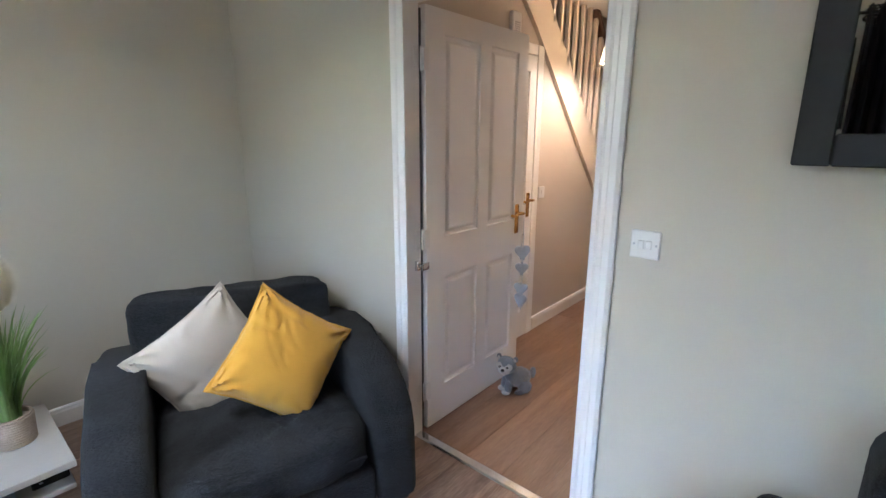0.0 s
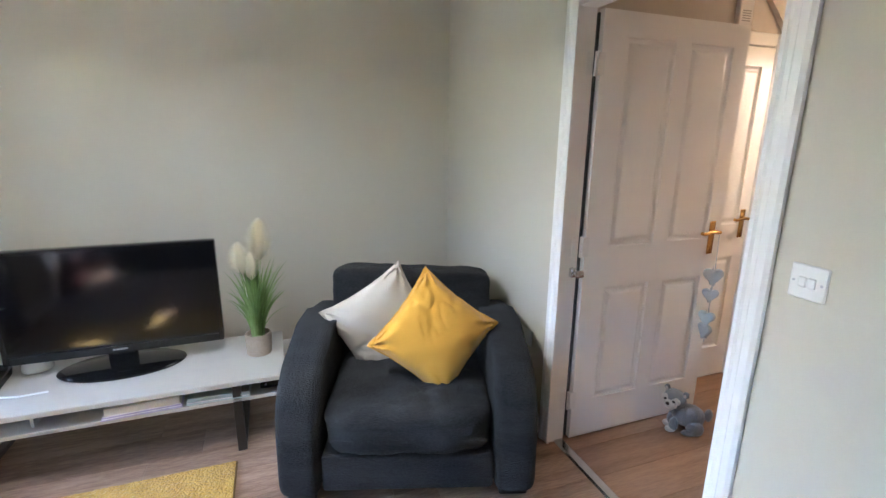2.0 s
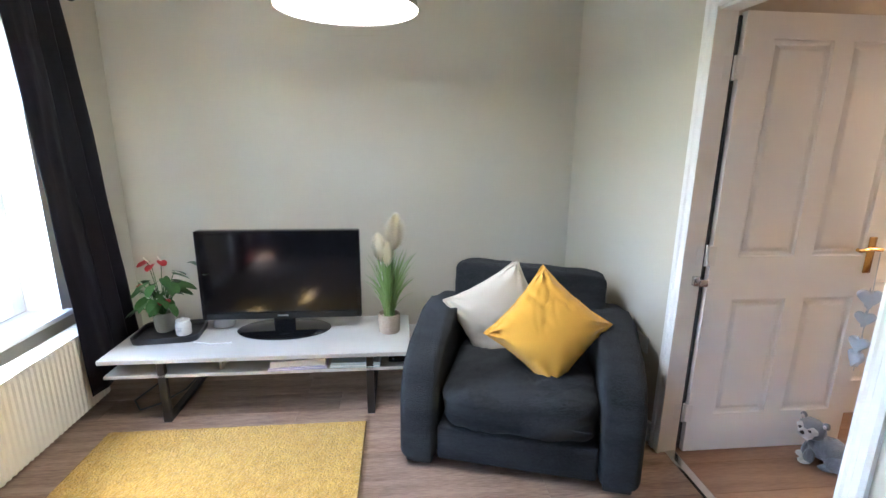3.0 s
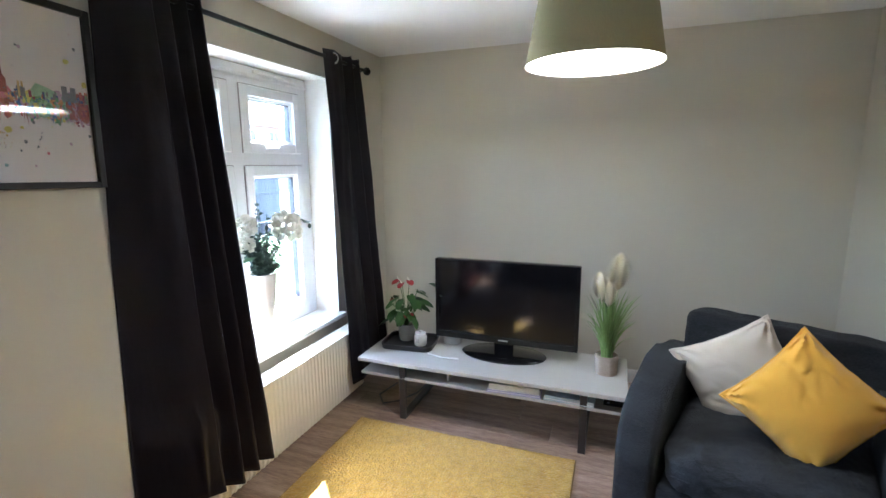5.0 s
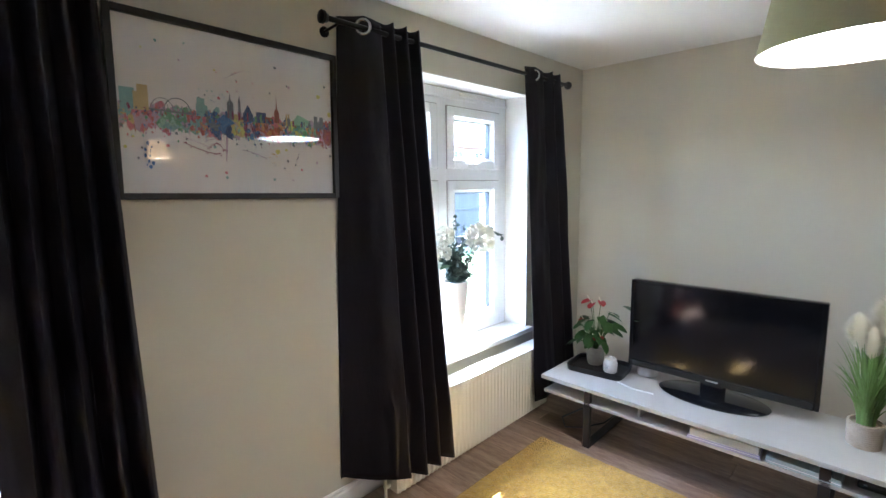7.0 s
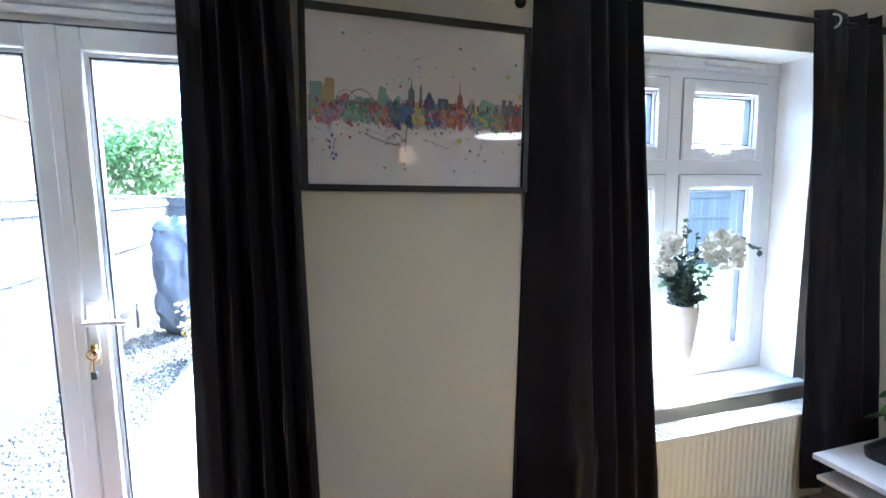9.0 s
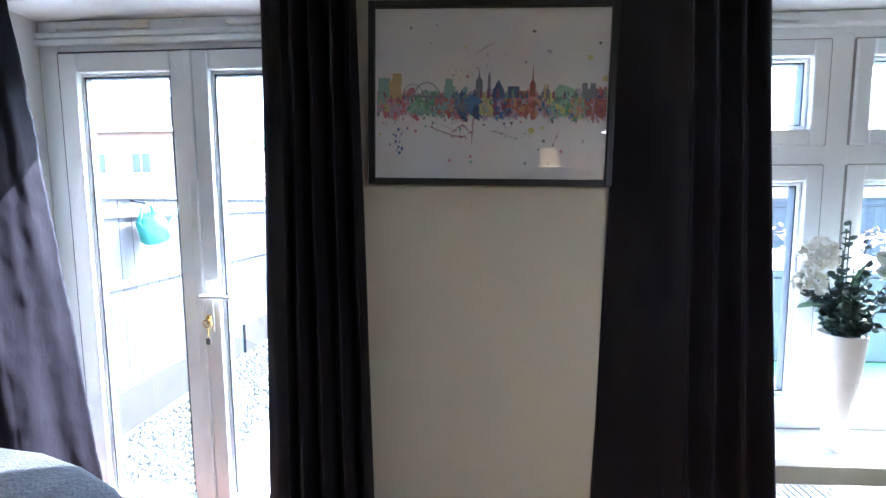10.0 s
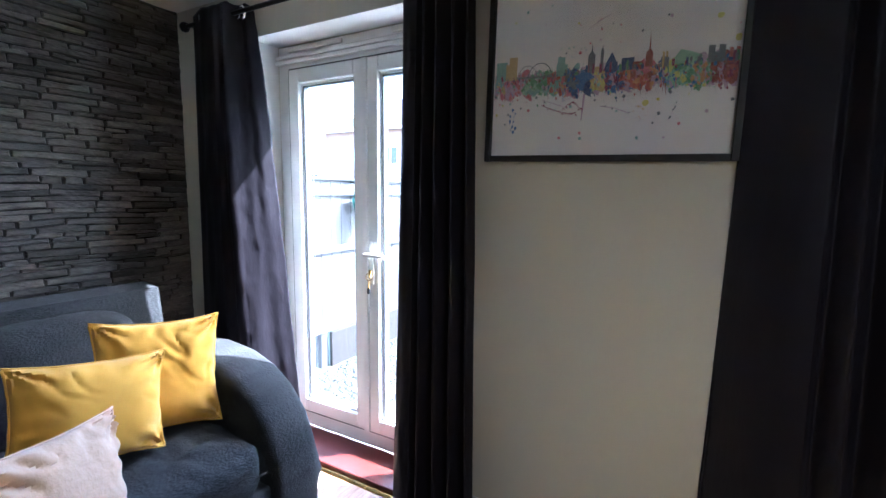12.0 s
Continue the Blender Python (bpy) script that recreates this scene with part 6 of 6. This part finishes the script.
# watering can hung on the fence
wc = thing("watering_can", "green plastic watering can hanging on the side fence", "watering can", pose(FX - 0.02, -3.52, 1.18, 0, 0, 90))
part("body", lathe(bmesh.new(), [(0.085, 0.0), (0.10, 0.02), (0.095, 0.16), (0.07, 0.20), (0.05, 0.20)], 28, True, pose(0, 0.11, 0, 0, 20, 0)), M_CAN, wc, "", True)
part("spout", tube(bmesh.new(), [(-0.08, 0.11, 0.05), (-0.18, 0.11, 0.14), (-0.26, 0.11, 0.20)], 0.018, 10, 0.7), M_CAN, wc, "", True)
part("handle", tube(bmesh.new(), [(0.10, 0.11, 0.06), (0.17, 0.11, 0.14), (0.13, 0.11, 0.24), (0.04, 0.11, 0.26), (0.02, 0.11, 0.21)], 0.011, 8), M_CAN, wc, "", True)
part("hook", tube(bmesh.new(), [(0.09, 0.0, 0.29), (0.09, 0.11, 0.27)], 0.006, 8), M_BLACKMETAL, wc)

# covered barbecue, bin and planting at the end of the garden
cv = thing("covered_barbecue", "barbecue under a blue-grey weather cover in the garden", "barbecue", pose(2.33, -6.45, GZ))
part("cover", softbox(bmesh.new(), (0, 0, 0.70), (0.25, 0.26, 0.70), 4.0, 14, 0.05, 3.0), M_COVER, cv, "creased fabric cover", True)
bn = thing("storage_bin", "dark grey garden storage bin with a sloping lid", "bin", pose(-3.0, -5.2, GZ + 0.02))
part("body", boxes((-0.6, 0.6, -0.35, 0.35, 0, 0.85), bev=0.02), M_BIN, bn)
part("lid", prism(bmesh.new(), [(-0.38, 0.85), (0.38, 0.85), (0.38, 0.92), (-0.38, 1.05)], -0.63, 0.63, "x", bev=0.01), M_BIN, bn)


def shrub(name, label, at, rad, h, mat, n, seed, leaf=0.06):
    random.seed(seed)
    t = thing(name, label, "shrub", at)
    sb = bmesh.new()
    for i in range(8):
        a = i * 0.8
        tube(sb, [(0, 0, 0), (rad * 0.4 * math.cos(a), rad * 0.4 * math.sin(a), h * 0.5), (rad * 0.7 * math.cos(a), rad * 0.7 * math.sin(a), h * 0.85)], 0.01, 5, 0.4)
    part("stems", sb, M_BARK, t)
    bm = bmesh.new()
    for i in range(n):
        a, b, r = random.uniform(0, 6.28), random.uniform(0, 1), rad * random.random() ** 0.4
        k = 0.8 + 0.35 * noise.noise(Vector((math.cos(a) * 2, math.sin(a) * 2, b * 3 + seed)))
        p = Vector((r * k * math.cos(a), r * k * math.sin(a), h * (0.15 + 0.85 * b) * k))
        leaf_shape(bm, at_dir(p, (random.uniform(-1, 1), random.uniform(-1, 1), random.uniform(-0.5, 1))), leaf, leaf * 0.6, 0.2, 3)
    part("leaves", bm, mat, t)
    return t


shrub("ochre_shrub", "straw-coloured ornamental grass clump beside the gravel", pose(1.75, -5.3, GZ), 0.4, 0.75, M_OCHRE, 700, 41)
shrub("pink_shrub", "shrub covered in pink blossom before the end fence", pose(-4.6, -7.2, GZ), 0.8, 1.35, M_PINKF, 900, 43, 0.08)


def tree(label, at, h, crown, seed, mat=M_TREE):
    random.seed(seed)
    t = thing("tree", label, "tree", at, "garden trees")
    tb = bmesh.new()
    tube(tb, [(0, 0, 0), (0.05, 0.02, h * 0.3), (-0.03, 0.05, h * 0.55), (0.02, 0, h * 0.85)], 0.14, 10, 0.25)
    ends = []
    for i in range(11):
        a, z = i * 2.4, h * (0.32 + 0.05 * i)
        e = Vector((crown * 0.75 * math.cos(a), crown * 0.75 * math.sin(a), z + h * 0.18))
        tube(tb, [(0, 0, z), e * 0.5 + Vector((0, 0, z * 0.5)), e], 0.05, 6, 0.3)
        ends += [e, e * 0.6 + Vector((0, 0, z * 0.4 + 0.2))]
    part("trunk", tb, M_BARK, t, "", True)
    bm = bmesh.new()
    for e in ends + [Vector((0, 0, h * 0.95)), Vector((0.3, 0.2, h * 0.8))]:
        for i in range(480):
            p = e + Vector((random.gauss(0, 0.36), random.gauss(0, 0.36), random.gauss(0, 0.28))) * crown * 0.6
            leaf_shape(bm, at_dir(p, (random.uniform(-1, 1), random.uniform(-1, 1), random.uniform(-1, 0.6))), 0.12, 0.075, 0.2, 3)
    part("crown", bm, mat, t)


tree("bushy green tree behind the end fence", pose(4.9, -14.0, GZ), 3.7, 1.55, 51)
tree("green tree beyond the garden", pose(2.7, -15.5, GZ), 3.5, 1.5, 53)


def house(label, at, w, d, eave, ridge):
    """A two-storey brick house with a hipped roof; local x along its front, which faces +y."""
    t = thing("house", label, "house", at, "neighbouring houses")
    part("wall", boxes((0, w, -d, 0, 0, eave)), M_BRICK, t, "red brick wall")
    bm, o = bmesh.new(), 0.4
    b = [bm.verts.new(c) for c in ((-o, o, eave), (w + o, o, eave), (w + o, -d - o, eave), (-o, -d - o, eave))]
    r = [bm.verts.new((d / 2, -d / 2, ridge)), bm.verts.new((w - d / 2, -d / 2, ridge))]
    bm.faces.new((b[0], b[1], r[1], r[0])); bm.faces.new((b[1], b[2], r[1])); bm.faces.new((b[2], b[3], r[0], r[1])); bm.faces.new((b[3], b[0], r[0])); bm.faces.new(b[::-1])
    roof = part("roof", bm, M_ROOF, t, "brown tiled hipped roof")
    part("fascia", boxes((-o, w + o, o, o + 0.03, eave - 0.18, eave + 0.02), (-o - 0.03, -o, -d, o, eave - 0.18, eave + 0.02)), M_UPVC, roof, "white fascia board")
    for i in range(int(w / 2.6)):
        for z in (0.9, 3.3):
            x = 1.0 + i * 2.6
            wd = part("window", boxes((x, x + 0.07, -0.06, 0.03, z, z + 1.2), (x + 1.13, x + 1.2, -0.06, 0.03, z, z + 1.2), (x + 0.07, x + 1.13, -0.06, 0.03, z, z + 0.07), (x + 0.07, x + 1.13, -0.06, 0.03, z + 1.13, z + 1.2), (x + 0.57, x + 0.63, -0.06, 0.03, z + 0.07, z + 1.13)), M_UPVC, t)
            part("pane", boxes((x + 0.05, x + 1.15, 0.004, 0.012, z + 0.05, z + 1.15)), M_SCREEN, wd)
            part("sill", boxes((x - 0.08, x + 1.28, 0.0, 0.08, z - 0.08, z)), M_PATIO, wd)
    return t


house("red brick neighbouring house with a hipped tiled roof", pose(14.6, -25.5, GZ), 10, 8, 5.75, 8.4)
house("red brick house beyond the end of the garden", pose(-34, -26, GZ), 18, 8, 5.0, 8.0)

# ---- stones of the feature wall ----
structure("wall_east", boxes((EAST, EAST + 0.1, SOUTH, NORTH, 0, TOP)), M_JOINT, "feature wall faced in thin grey slate stones", "wall")
wall_e = bpy.data.objects["wall_east"]
random.seed(61)
rest = bmesh.new()
z, made = 0.003, 0
while z < TOP - 0.01:
    h = random.uniform(0.018, 0.040)
    h = min(h, TOP - 0.003 - z)
    y = SOUTH + 0.002 - random.uniform(0, 0.1)
    while y < NORTH - 0.002:
        ln = random.uniform(0.08, 0.29)
        a, b = max(y, SOUTH + 0.002), min(y + ln, NORTH - 0.002)
        y += ln
        if b - a < 0.02:
            continue
        g = 0.0025
        sway = lambda q: 0.013 * noise.noise(Vector((q * 2.3, z * 2.0, 4))) + 0.009 * noise.noise(Vector((q * 7, z * 3, 9)))
        jit = lambda: random.uniform(-0.0045, 0.0045)
        pro = random.uniform(0.007, 0.022)
        lo, hi = z + g, z + h - g * 0.4
        corners = [(a + g + jit() * 0.5, lo + sway(a) + jit()), (b - g + jit() * 0.5, lo + sway(b) + jit()), (b - g - abs(jit()), hi + sway(b) + jit()), ((a + b) / 2 + jit() * 3, hi + sway((a + b) / 2) + abs(jit())), (a + g + abs(jit()), hi + sway(a) + jit())]
        near = b < -0.95 and 0.55 < z and made < 420
        bm = bmesh.new() if near else rest
        cy, cz = sum(c[0] for c in corners) / 5, sum(c[1] for c in corners) / 5
        clampz = lambda q: min(TOP - 0.001, max(0.001, q))
        back = [bm.verts.new((EAST - 0.0005, p, clampz(q))) for p, q in corners]
        mid = [bm.verts.new((EAST - pro * 0.7, p, clampz(q))) for p, q in corners]
        fr = [bm.verts.new((EAST - pro + random.uniform(-0.0015, 0.0015), cy + (p - cy) * (1 - 0.010 / max(0.03, b - a)), clampz(cz + (q - cz) * 0.74))) for p, q in corners]
        for u, v in ((back, mid), (mid, fr)):
            for k in range(5):
                bm.faces.new((u[k], u[(k + 1) % 5], v[(k + 1) % 5], v[k]))
        bm.faces.new(fr)
        if near:
            made += 1
            part("stone", bm, M_STONE, wall_e)
    z += h
sr = part("stone_facing", rest, M_STONES, wall_e)
sr["kind"] = "stuff"

# ---- laminate floors ----
def laminate(name, x0, x1, y0, y1, mat, label, seed, width=0.192, length=1.28):
    random.seed(seed)
    f = structure(name, boxes((x0, x1, y0, y1, -0.16, -0.008)), M_GAP, label, "floor")
    x = x0
    while x < x1 - 0.01:
        xb = min(x + width, x1)
        y = y0 - random.uniform(0, length)
        while y < y1:
            a, b = max(y, y0), min(y + length, y1)
            if b - a > 0.03:
                part("plank", boxes((x + 0.0004, xb - 0.0004, a + 0.0004, b - 0.0004, -0.010, 0.0), bev=0.0012), mat, f)
            y += length
        x = xb
    return f


laminate("floor", WEST, EAST, SOUTH, NORTH + 0.05, M_FLOOR, "rustic oak-effect laminate plank floor", 71)
laminate("floor_hall", -2.0, HX1, NORTH + 0.055, HY1, M_FLOOR_WARMLIT, "oak-effect laminate plank floor in the hall, tinted for warm lamplight", 73)
structure("floor_door_base", boxes((FD[0], FD[1], OUT, SOUTH, -0.16, -0.001)), M_PATIO, "plain base under the garden doors", "floor")
